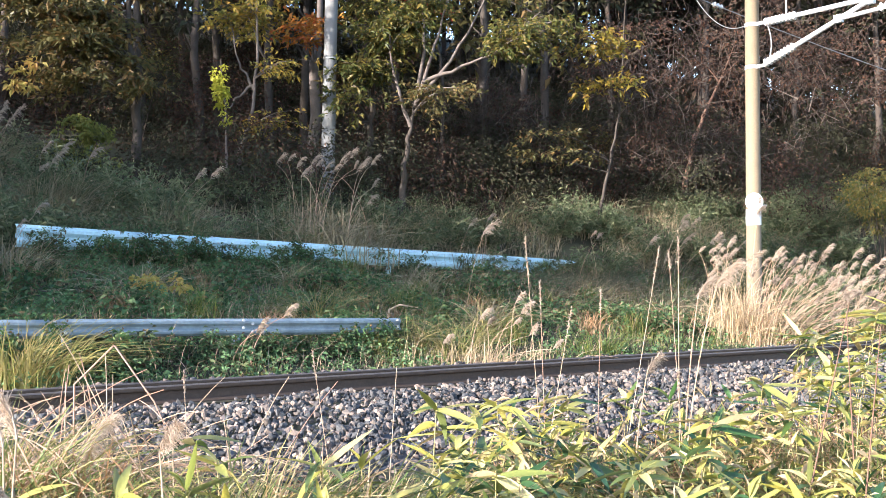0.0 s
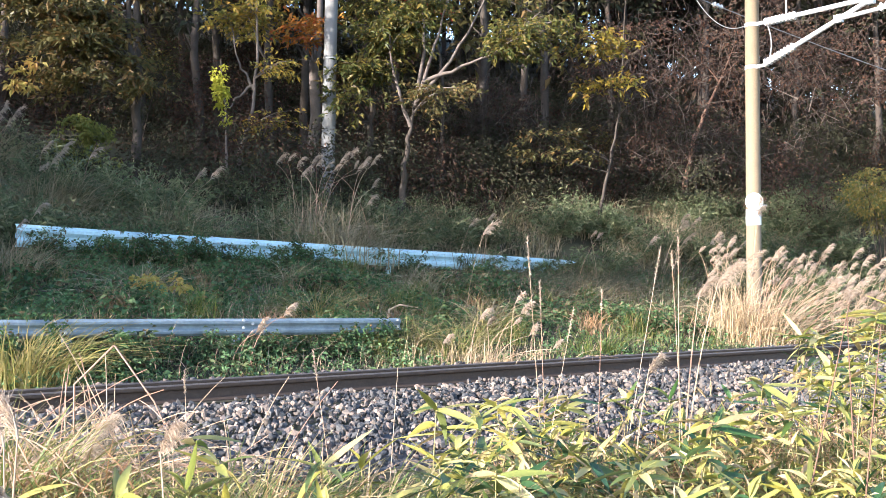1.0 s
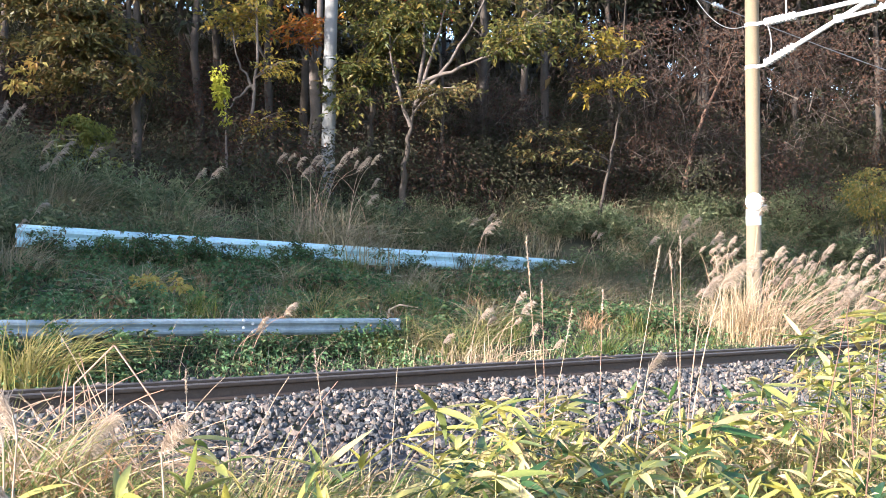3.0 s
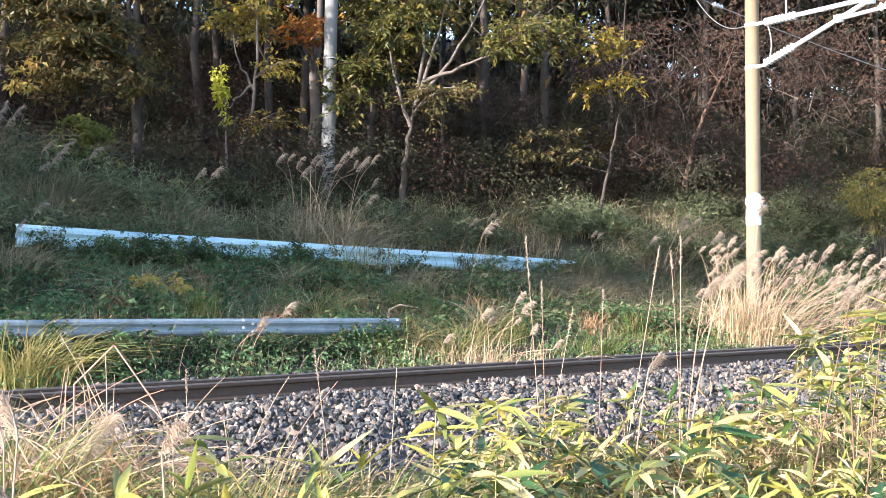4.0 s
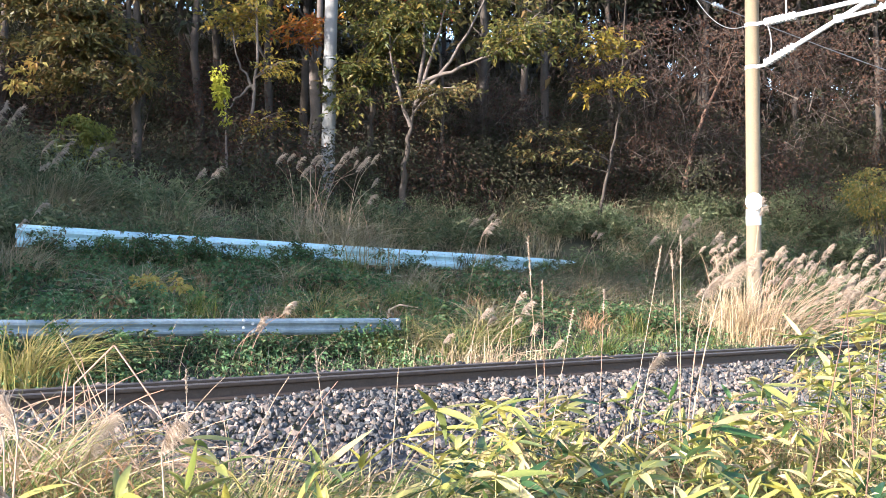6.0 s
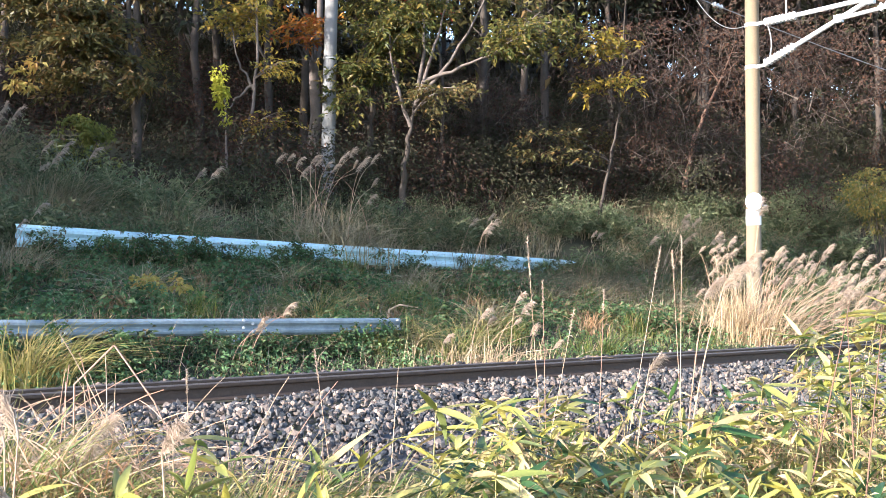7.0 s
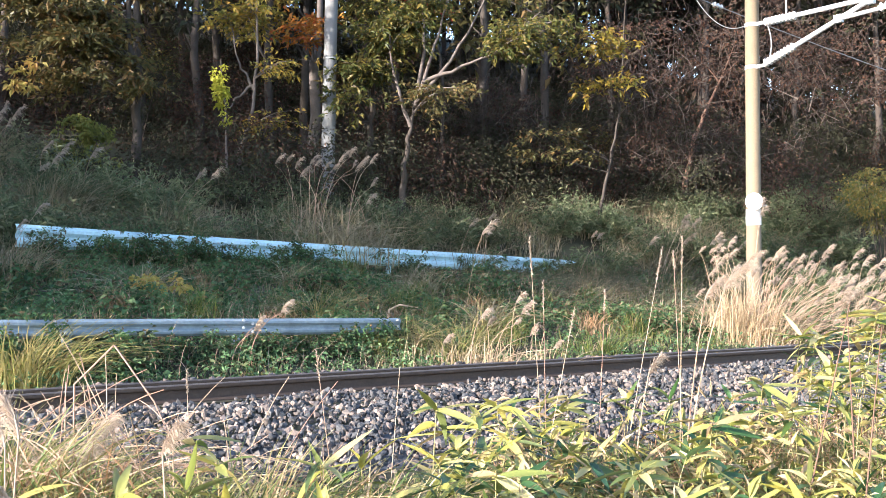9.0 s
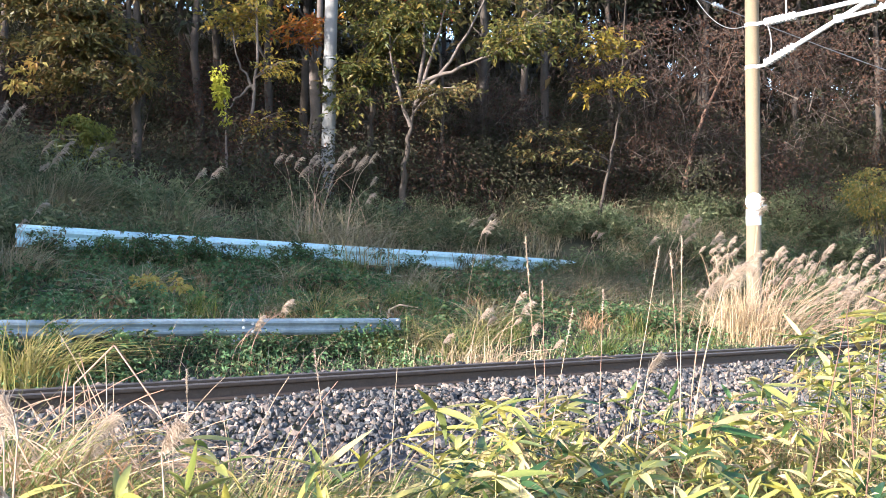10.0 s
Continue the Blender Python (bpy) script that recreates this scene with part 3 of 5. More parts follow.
def leaf_sprays(cb, wb, base, head, size, rng, n=15):
    """Flat drooping sprays: a twig from each base along head, narrow leaves on both sides of it."""
    k = len(base)
    ln = rng.uniform(0.35, 0.85, (k, 1))
    fall = rng.uniform(0.05, 0.4, (k, 1))
    on = lambda u: base + head * ln * u - np.array([0, 0, 1.0]) * ln * fall * u ** 2
    sticks(wb, base, on(0.5), on(1.0), np.full((k, 1), 0.004), rng)
    side = norm(np.cross(head, [0, 0, 1.0]))
    for j in range(n):
        u = min(1.0, 0.12 + 1.0 * j / (n - 3))
        d = head * 0.6 + side * (0.9 if j % 2 else -0.9) * (1.15 - 0.8 * u) + [0, 0, -0.2] + rng.normal(size=(k, 3)) * 0.5
        l = size * rng.uniform(0.65, 1.25, k)
        leaves(cb, on(u) + rng.normal(size=(k, 3)) * 0.04, d, l * 0.9, l * 0.38, rng, 0.2, 0.15)


def tree(name, label, x, y, trunk_pts, r, crowns, leaf, bark="bark", seed=0, limbs=5, group="", far=False, forks=(), padded=False, limb_bark=""):
    """trunk_pts: offsets from the foot. crowns: (centre offset, radii, clumps, leaves a clump, leaf size[, leaf])."""
    rng = np.random.default_rng(seed)
    root = thing(name, label, "tree", at(x, y), group)
    tp = np.array([(0, 0, -0.3)] + [tuple(t) for t in trunk_pts], float)
    u = np.linspace(0, 1, 16)
    k = np.linspace(0, 1, len(tp))
    fine = np.stack([np.interp(u, k, tp[:, i]) for i in range(3)], -1)
    fine[1:-1] += rng.normal(size=(14, 3)) * r * 0.25
    rad = r * (1 - 0.75 * u)
    rad[0] *= 1.35
    tb, wood = tube(Build(), fine, rad, 10), Build()
    line = [fine[4:]]
    for fk in forks:
        pts = bezier(*fk, 9) + np.concatenate([np.zeros((1, 3)), rng.normal(size=(8, 3)) * 0.025])
        part("limb", tube(Build(), pts, np.linspace(r * 0.55, r * 0.18, 9), 7, False), MAT[limb_bark or bark], root, "", True)
        line.append(pts[2:])
    line = np.concatenate(line)
    heaps = {}
    for c, rr, nc, nl, size, *own in crowns:
        cb = heaps.setdefault(own[0] if own else leaf, Build())
        if far or padded:
            pads = crown_leaves(cb, c, rr, nc, nl, size, rng)
            branch_net(tb, fine[4:], pads[:limbs], r * 0.27, rng, 4 if far else 6, None if far else root, MAT[bark])
            continue
        n_limb = max(3, nc // 4)
        ends = np.array(c) + norm(rng.normal(size=(n_limb, 3))) * np.array(rr) * rng.uniform(0.45, 1.0, (n_limb, 1))
        sprays = max(3, int(nc * nl / 15 / n_limb))
        for e in ends:
            off = np.linalg.norm(line - e, axis=1) + 2.5 * np.maximum(0, line[:, 2] - e[2] + 0.25)
            p0 = line[np.argmin(off)]
            far_off = np.linalg.norm(e - p0)
            mid = (p0 + e) / 2 + rng.normal(size=3) * far_off * 0.12 + [0, 0, 0.14 * far_off]
            pts = bezier(p0, mid, e, 9)
            part("limb", tube(Build(), pts, np.linspace(min(r * 0.3, 0.028), 0.005, 9), 5, False), MAT[limb_bark or bark], root, "", True)
            w = np.clip(rng.uniform(1 - min(1.0, 1.1 / max(far_off, 0.1)), 1, sprays), 0.15, 1)
            base = np.stack([np.interp(w, np.linspace(0, 1, 9), pts[:, i]) for i in range(3)], -1)
            out = norm(e - p0)
            head = norm(out * 0.5 * [1, 1, 0.3] + rng.normal(size=(sprays, 3)) * [0.75, 0.75, 0.16])
            leaf_sprays(cb, wood, base, head, size, rng)
    part("trunk", tb, MAT[bark], root, "", True)
    if wood.n:
        part("twigs", wood, MAT[bark], root)
    for key, cb in heaps.items():
        part("crown", cb, MAT[key], root)
    return root


def twig_tangle(b, c, r, n, length, thick, rng, rise=0.3):
    """Bare twigs: thin crooked three-sided sticks with side shoots."""
    p = np.array(c) + rng.normal(size=(n, 3)) * np.array(r) * 0.55
    d = norm(rng.normal(size=(n, 3)) + [0, 0, rise])
    l = length * rng.uniform(0.4, 1.2, (n, 1))
    m = p + d * l * 0.5 + rng.normal(size=(n, 3)) * l * 0.08
    e = p + d * l + rng.normal(size=(n, 3)) * l * 0.12
    sticks(b, p, m, e, thick * rng.uniform(0.5, 1.3, (n, 1)), rng)


def rel(x, y, z):
    """Offset height over the foot of a thing at (x, y) for a world height z."""
    return z - float(ground_z(x, y))


def build_front_trees():
    X, Y = -6.75, 23.5
    left_oak = tree("oak_tree", "olive-green oak with hanging leaf sprays and dark trunk", X, Y,
         [(0, 0, 2.0), (-0.2, 0.1, rel(X, Y, 7)), (-0.5, 0.2, rel(X, Y, 11))], 0.12,
         [((-1.9, -0.6, rel(X, Y, 6.9)), (2.0, 1.5, 1.6), 130, 55, 0.19), ((-0.7, -0.2, rel(X, Y, 8.6)), (2.2, 1.8, 1.6), 60, 50, 0.18), ((0.1, -0.5, rel(X, Y, 6.0)), (0.7, 0.6, 0.5), 10, 45, 0.19)], "oak_olive", seed=11)
    cb = Build()
    crown_leaves(cb, (-1.9, -1.6, rel(X, Y, 5.7)), (0.5, 0.4, 0.35), 7, 26, 0.16, np.random.default_rng(91))
    part("orange_spray", cb, MAT["oak_gold"], left_oak, "orange-yellow leaf sprays")
    X, Y = -1.9, 26.5
    Z = lambda z: rel(X, Y, z)
    tree("oak_tree", "green oak turning yellow beside the utility pole", X, Y,
         [(0.1, 0, 2), (0.2, -0.3, Z(6.4)), (0.4, -0.4, Z(10.5))], 0.10,
         [((0.9, -1.6, Z(7.5)), (1.2, 0.9, 0.6), 60, 50, 0.17), ((-0.05, -2.1, Z(6.4)), (0.8, 0.5, 0.3), 22, 45, 0.17), ((-0.6, -2.4, Z(5.75)), (0.45, 0.3, 0.15), 8, 40, 0.17), ((0.6, -0.4, Z(8.8)), (1.8, 1.3, 0.8), 40, 45, 0.17)], "oak_green", seed=12)
    X, Y = -3.4, 27.6
    tree("oak_tree", "slim grey-barked oak with orange leaf sprays", X, Y,
         [(0.05, 0, 3), (0.15, 0, Z(8)), (0.2, 0, Z(13))], 0.17,
         [((0.15, -2.8, Z(7.5)), (0.55, 0.4, 0.2), 12, 45, 0.17), ((-1.2, -2.0, Z(8.2)), (1.2, 0.9, 0.5), 14, 45, 0.18, "oak_yellow")], "oak_orange", "bark_light", seed=13)
    # dark trunk, paler limb bark: the sun on the limbs is in their colour
    X, Y = -0.95, 24.7
    tree("oak_tree", "many-limbed oak with pale sunlit branches and yellow-green sprays", X, Y,
         [(0.02, 0, 0.8), (0.08, 0, Z(4.2)), (0.2, 0, Z(5.08)), (0.35, 0.1, Z(5.8))], 0.10,
         [((2.85, -0.3, Z(7.3)), (1.1, 0.8, 0.6), 44, 45, 0.16), ((1.45, -0.3, Z(6.0)), (1.0, 0.6, 0.2), 14, 40, 0.15, "oak_olive"), ((0.9, 0.1, Z(8.2)), (1.8, 1.2, 0.6), 36, 45, 0.16), ((-0.2, -0.3, Z(7.0)), (0.6, 0.5, 0.4), 8, 40, 0.16), ((1.0, -0.2, Z(5.6)), (1.0, 0.5, 0.2), 8, 36, 0.14, "oak_olive")], "oak_green", "bark", seed=14, limbs=4, limb_bark="bark_light",
         forks=[((0.2, 0, Z(5.05)), (-0.1, 0, Z(5.6)), (-0.3, 0.1, Z(7.2))), ((0.3, 0.05, Z(5.5)), (0.6, 0, Z(6.5)), (1.05, 0.1, Z(8.0))), ((0.3, 0.05, Z(5.6)), (1.1, -0.1, Z(6.4)), (1.95, 0, Z(8.0))), ((0.34, 0.1, Z(5.7)), (0.5, 0.2, Z(6.8)), (0.55, 0.2, Z(8.2))), ((0.5, 0, Z(6.1)), (1.4, -0.2, Z(6.4)), (2.3, -0.2, Z(6.8)))])
    X, Y = 3.85, 26.6
    tree("oak_tree", "thin crooked oak with bright yellow leaf sprays at its branch ends", X, Y,
         [(0.1, 0, 1.0), (0.35, 0, Z(4.6)), (0.55, 0, Z(5.7)), (0.7, -0.2, Z(8.6))], 0.05,
         [((-0.3, -1.6, Z(7.15)), (0.5, 0.4, 0.25), 12, 45, 0.17), ((-0.25, -1.6, Z(6.2)), (0.45, 0.35, 0.12), 8, 45, 0.17), ((-1.2, -0.6, Z(4.85)), (1.1, 0.6, 0.35), 14, 40, 0.14, "oak_olive"), ((0.6, -0.4, Z(6.3)), (0.8, 0.5, 0.3), 6, 30, 0.14, "brown_leaf")], "oak_yellow", "bark", seed=15, limbs=3,
         forks=[((0.55, 0, Z(5.7)), (0.3, -0.8, Z(6.6)), (-0.5, -1.5, Z(7.2)))])
    X, Y = -4.6, 24.0
    tree("oak_tree", "young oak with small golden leaf clusters", X, Y,
         [(0.0, 0, 0.9), (0.3, 0, Z(5.2)), (0.4, 0, Z(6.5)), (0.37, 0, Z(8.5))], 0.065,
         [((0.95, -0.4, Z(6.3)), (0.4, 0.3, 0.2), 8, 40, 0.13), ((0.9, -0.4, Z(5.1)), (0.5, 0.4, 0.3), 10, 45, 0.12), ((0.5, -0.3, Z(4.35)), (0.4, 0.3, 0.12), 4, 36, 0.12, "oak_olive"), ((0.1, -0.2, Z(7.5)), (0.8, 0.6, 0.4), 16, 45, 0.16)], "oak_yellow", "bark_light", seed=16,
         forks=[((0.36, 0, Z(5.9)), (0.0, -0.1, Z(5.7)), (-0.25, -0.1, Z(5.35))), ((0.34, 0, Z(5.8)), (0.05, 0, Z(6.2)), (-0.15, 0, Z(6.8)))])
    X, Y = 0.0, 27.5
    tree("maple_tree", "red-leaved maple deep in the wood", X, Y, [(0, 0, 3), (-0.3, 0, Z(9))], 0.07,
         [((-0.6, -0.8, Z(8.7)), (0.5, 0.4, 0.4), 16, 45, 0.12)], "maple_red", seed=17)
    X, Y = -4.6, 22.6
    tree("sapling", "slender sapling wrapped in lime-green vine leaves", X, Y, [(0, 0, 1), (0.0, 0, Z(4.9)), (-0.12, 0, Z(6.2))], 0.04,
         [((-0.1, -0.05, Z(5.6)), (0.14, 0.12, 0.45), 36, 18, 0.10), ((-0.02, -0.05, Z(4.95)), (0.09, 0.1, 0.28), 8, 10, 0.09)], "vine", "bark_light", seed=18, limbs=4, padded=True)
    # leaning trunk in the bare thicket
    X, Y = 6.35, 29.0
    tree("leaning_tree", "leaning bare tree with reddish flaking bark", X, Y, [(0.1, 0, 0.6), (0.5, 0, rel(X, Y, 5.4)), (1.2, 0.1, rel(X, Y, 6.9))], 0.11,
         [((1.4, 0, rel(X, Y, 7.6)), (1.2, 0.9, 0.6), 14, 36, 0.12)], "brown_leaf", "bark_red", seed=19)
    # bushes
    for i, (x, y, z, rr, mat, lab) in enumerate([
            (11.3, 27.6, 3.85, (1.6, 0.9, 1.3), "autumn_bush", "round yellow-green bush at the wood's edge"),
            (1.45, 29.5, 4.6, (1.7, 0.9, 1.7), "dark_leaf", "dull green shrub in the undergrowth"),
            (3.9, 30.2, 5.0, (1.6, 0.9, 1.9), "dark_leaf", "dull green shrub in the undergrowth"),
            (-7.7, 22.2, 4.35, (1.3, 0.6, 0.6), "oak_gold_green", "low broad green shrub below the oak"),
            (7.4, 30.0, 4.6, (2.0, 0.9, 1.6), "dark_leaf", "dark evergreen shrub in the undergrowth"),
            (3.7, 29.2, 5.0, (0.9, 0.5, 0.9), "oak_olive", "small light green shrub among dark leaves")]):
        rng = np.random.default_rng(40 + i)
        root = thing("shrub", lab, "shrub", at(x, y), "shrubs of the undergrowth")
        cb = Build()
        pads = []
        for k in range(5):
            off = norm(rng.normal(size=3)) * np.array(rr) * 0.55
            pads.append(crown_leaves(cb, np.array((0, 0, rel(x, y, z))) + off, np.array(rr) * rng.uniform(0.35, 0.65), 18, 36, 0.10, rng))
        pads = np.concatenate(pads)[::11]
        branch_net(None, (0, 0, -0.1), pads[:8], 0.02, rng, 5, root, MAT["bark"], "stem")
        part("foliage", cb, MAT[mat], root)


def build_wood():
    """The wood behind: slim trunks up the slope with thin crowns."""
    kinds = []
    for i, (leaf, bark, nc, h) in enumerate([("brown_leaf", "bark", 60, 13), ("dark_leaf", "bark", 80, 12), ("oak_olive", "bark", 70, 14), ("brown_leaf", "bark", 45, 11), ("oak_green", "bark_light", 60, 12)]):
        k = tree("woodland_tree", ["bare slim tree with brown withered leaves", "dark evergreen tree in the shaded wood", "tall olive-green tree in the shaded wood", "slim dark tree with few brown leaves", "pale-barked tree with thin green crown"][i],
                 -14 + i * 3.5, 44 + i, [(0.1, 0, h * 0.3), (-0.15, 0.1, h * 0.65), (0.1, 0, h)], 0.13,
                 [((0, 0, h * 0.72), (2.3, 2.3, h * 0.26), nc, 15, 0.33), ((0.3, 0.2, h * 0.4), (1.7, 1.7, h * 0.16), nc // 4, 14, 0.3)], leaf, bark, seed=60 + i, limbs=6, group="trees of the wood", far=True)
        kinds.append(k)
    rng = np.random.default_rng(5)
    n = 0
    for row, y in enumerate(np.arange(29.5, 66, 3.0)):
        for x in np.arange(-0.47 * y - 5, 0.47 * y + 5, 2.4 + row * 0.2):
            xx, yy = x + rng.uniform(-0.9, 0.9), y + rng.uniform(-0.9, 0.9)
            right = xx / yy > 0.12
            if xx / yy > 0.13 and yy < 34:
                continue
            if xx / yy > 0.15 and yy > 38 and rng.random() < 0.1:
                continue
            k = rng.choice([0, 0, 0, 3, 1] if right else [0, 1, 1, 1, 2, 2])
            copy_thing(kinds[k], at(xx, yy, 0, rng.uniform(0, 360)))
            n += 1
    for i in range(85):
        y = rng.uniform(46, 72)
        copy_thing(kinds[1 if i % 4 else 0], at(rng.uniform(-0.42, 0.45) * y, y, -2.5, rng.uniform(0, 360)))
    for x, y in [(8.5, 47), (9.6, 49), (10.6, 52), (11.8, 55), (9.2, 54), (12.6, 51), (10.0, 58), (13.4, 57), (16, 50), (19, 53), (21, 56), (18, 60), (8.0, 41), (9.9, 43), (7.0, 44), (13.2, 45), (15.5, 44), (11.3, 38.5), (13.2, 37), (15.4, 39), (16.6, 42), (18.5, 45), (9.0, 37.5)]:
        copy_thing(kinds[1], at(x, y, -2.2, rng.uniform(0, 360)))
    # unseen trees added further down the line, out of view, to shade the bank
    for s, q in [(-9.5, 6.9), (-11, 6.7), (-15, 7.0), (-11, 13), (-9, 17.5), (-14, 17), (-20, 16), (-22, 19), (-9, 20), (-10, 24), (-12, 28), (-17, 23), (-18, 28), (-24, 25), (-11, 33), (-17, 34), (-25, 32), (-30, 16), (-31, 22), (-6, 17), (-6, 20.5), (-5, 24), (-4, 28), (-3, 33)]:
        x, y = xy(s + rng.uniform(-0.5, 0.5), q + rng.uniform(-0.5, 0.5))
        copy_thing(kinds[rng.choice([1, 2, 2, 4])], at(x, y, -0.1, rng.uniform(0, 360)))


def build_edge_bushes():
    """Waist-high to man-high unseen bushes added where the bank runs on, to shade it, and dark understorey for the
    wood's shade.
    """
    kinds = []
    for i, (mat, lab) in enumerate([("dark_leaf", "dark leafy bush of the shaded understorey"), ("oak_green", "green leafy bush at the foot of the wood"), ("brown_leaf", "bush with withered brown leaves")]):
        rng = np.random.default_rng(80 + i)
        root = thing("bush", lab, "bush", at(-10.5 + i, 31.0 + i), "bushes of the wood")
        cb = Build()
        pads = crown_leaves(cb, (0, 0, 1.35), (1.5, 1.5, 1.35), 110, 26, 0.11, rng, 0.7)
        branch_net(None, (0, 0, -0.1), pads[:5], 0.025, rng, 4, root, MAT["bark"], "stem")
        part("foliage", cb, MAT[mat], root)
        kinds.append(root)
    rng = np.random.default_rng(9)
    big = thing("bush", "unseen man-high green bush added beside the line to shade the bank", "bush", at(*[float(v) for v in xy(-9.5, 5.3)]), "bushes of the bank")
    cb = Build()
    pads = crown_leaves(cb, (0, 0, 2.6), (1.9, 1.9, 2.5), 80, 24, 0.22, rng, 0.7)
    branch_net(None, (0, 0, -0.1), pads[:9], 0.04, rng, 5, big, MAT["bark"], "stem")
    part("foliage", cb, MAT["oak_green"], big)
    # copies out of view, placed only for the shadow they cast
    for s, q in [(-11.5, 4.2), (-8.6, 7.0), (-12.0, 5.2), (-12, 7.4), (-15, 6.0), (-18, 5.4), (-18.5, 7.6), (-22, 6.4), (-8.5, 9.6), (-8.2, 11.6), (-8.0, 13.4), (-9.5, 15), (-11.5, 10.4), (-12, 13.5)]:
        x, y = xy(s, q)
        copy_thing(big, at(x, y, 0, rng.uniform(0, 360)))
    for s, q in ((-9.5, 9.2), (-10, 10.8)):
        x, y = xy(s, q)
        copy_thing(big, at(float(x), float(y), 0, rng.uniform(0, 360)) @ Matrix.Diagonal((1.4, 1.4, 1.45, 1)))
    # sunk bushes outside the view, added to shade the weeds by the rail
    for s, q, dz in ((-5.6, 4.1, -1.75), (-7.0, 4.0, -1.5), (-5.0, 5.0, -1.3), (-8.4, 3.9, -1.2), (-6.4, 5.0, -0.8)):
        x, y = xy(s, q)
        copy_thing(kinds[1], at(float(x), float(y), dz, rng.uniform(0, 360)))
    x, y = xy(-7.6, 5.4)
    copy_thing(kinds[1], at(float(x), float(y), 0, 40))
    # row of dark bushes standing in for the shade at the wood's edge
    for i in np.arange(-4, 24, 1.4):
        x, y = xy(i + rng.uniform(-0.5, 0.5), 12.6 + 0.5 * rng.random() + 1.2 * (i < 4))
        copy_thing(kinds[rng.choice([0, 0, 0, 2])], at(float(x), float(y), -0.8 - 0.9 * (i < 4), rng.uniform(0, 360)))
    for y in np.arange(28.5, 46, 2.5):
        for x in np.arange(-0.45 * y - 2, 0.45 * y + 2, 2.2):
            if rng.random() < 0.8:
                right = x / y > 0.1
                copy_thing(kinds[rng.choice([0, 0, 0, 2] if right else [0, 0, 0, 2])], at(x + rng.uniform(-0.8, 0.8), y + rng.uniform(-0.8, 0.8), -0.2, rng.uniform(0, 360)))


def build_thicket():
    rng = np.random.default_rng(8)
    b = Build()
    for x, y, z, r, n in [(4.5, 25.5, 6.2, (1.8, 1.2, 1.3), 500), (7.5, 26, 6.8, (2.4, 1.4, 1.6), 520), (3.0, 26, 4.4, (1.8, 1.0, 0.9), 350), (6.0, 25, 4.6, (2.0, 1.0, 0.9), 400), (10, 26.5, 6.6, (2.2, 1.4, 1.6), 380), (1.0, 25.2, 5.4, (1.3, 0.8, 0.9), 600), (0.0, 25.5, 4.3, (1.8, 0.8, 0.7), 350), (-2.5, 25.6, 4.4, (2.2, 0.8, 0.8), 300), (-6, 25.4, 4.2, (2.5, 0.8, 0.8), 250)]:
        x, y, z = x * 1.13, y * 1.13, 1.5 + (z - 1.5) * 1.13
        twig_tangle(b, (x, y, z), r, n, 0.9, 0.006, rng)
        twig_tangle(b, (x, y, z - 0.3), r, n // 12, 1.3, 0.011, rng, 1.2)
    tagged(new("twig_thicket", b.mesh("twig_thicket", MAT["twig"])), "tangle of bare brown twigs under the trees", "thicket", kind="stuff")
    b = Build()
    for x, y, z, r, nc in [(4.5, 25.5, 6.6, (1.8, 1.2, 1.4), 40), (7.8, 26, 7.0, (2.4, 1.4, 1.6), 60), (10, 26.5, 6.8, (2.2, 1.4, 1.6), 45), (6, 25.2, 4.9, (2.0, 1.0, 0.9), 18), (1.2, 25.5, 5.6, (1.4, 0.8, 0.9), 20)]:
        crown_leaves(b, (x * 1.13, y * 1.13, 1.5 + (z - 1.5) * 1.13), r, nc * 2, 26, 0.12, rng)
    tagged(new("withered_leaves", b.mesh("withered_leaves", MAT["brown_leaf"])), "withered red-brown leaves clinging to the thicket", "leaves", kind="stuff")


build_front_trees()
build_wood()
build_edge_bushes()
build_thicket()


# ---------------------------------------------------------------- ground cover
def behind_rail(x, y, gap):
    """True where (x, y) lies more than gap behind the upper guardrail's line."""
    s, q = sq(x, y)
    return q > 8.1 + 0.134 * (s + 1.7) + gap


def scatter(rng, n, s0, s1, q0, q1):
    return xy(rng.uniform(s0, s1, n), rng.uniform(q0, q1, n))


def patchy(rng, x, y, scale, cut, seed):
    a = np.sin(x * scale + seed) * np.sin(y * scale * 1.3 + seed * 2) + 0.6 * np.sin(x * scale * 2.3 + y * scale * 1.9 + seed)
    return a + rng.normal(size=len(x)) * 0.4 > cut


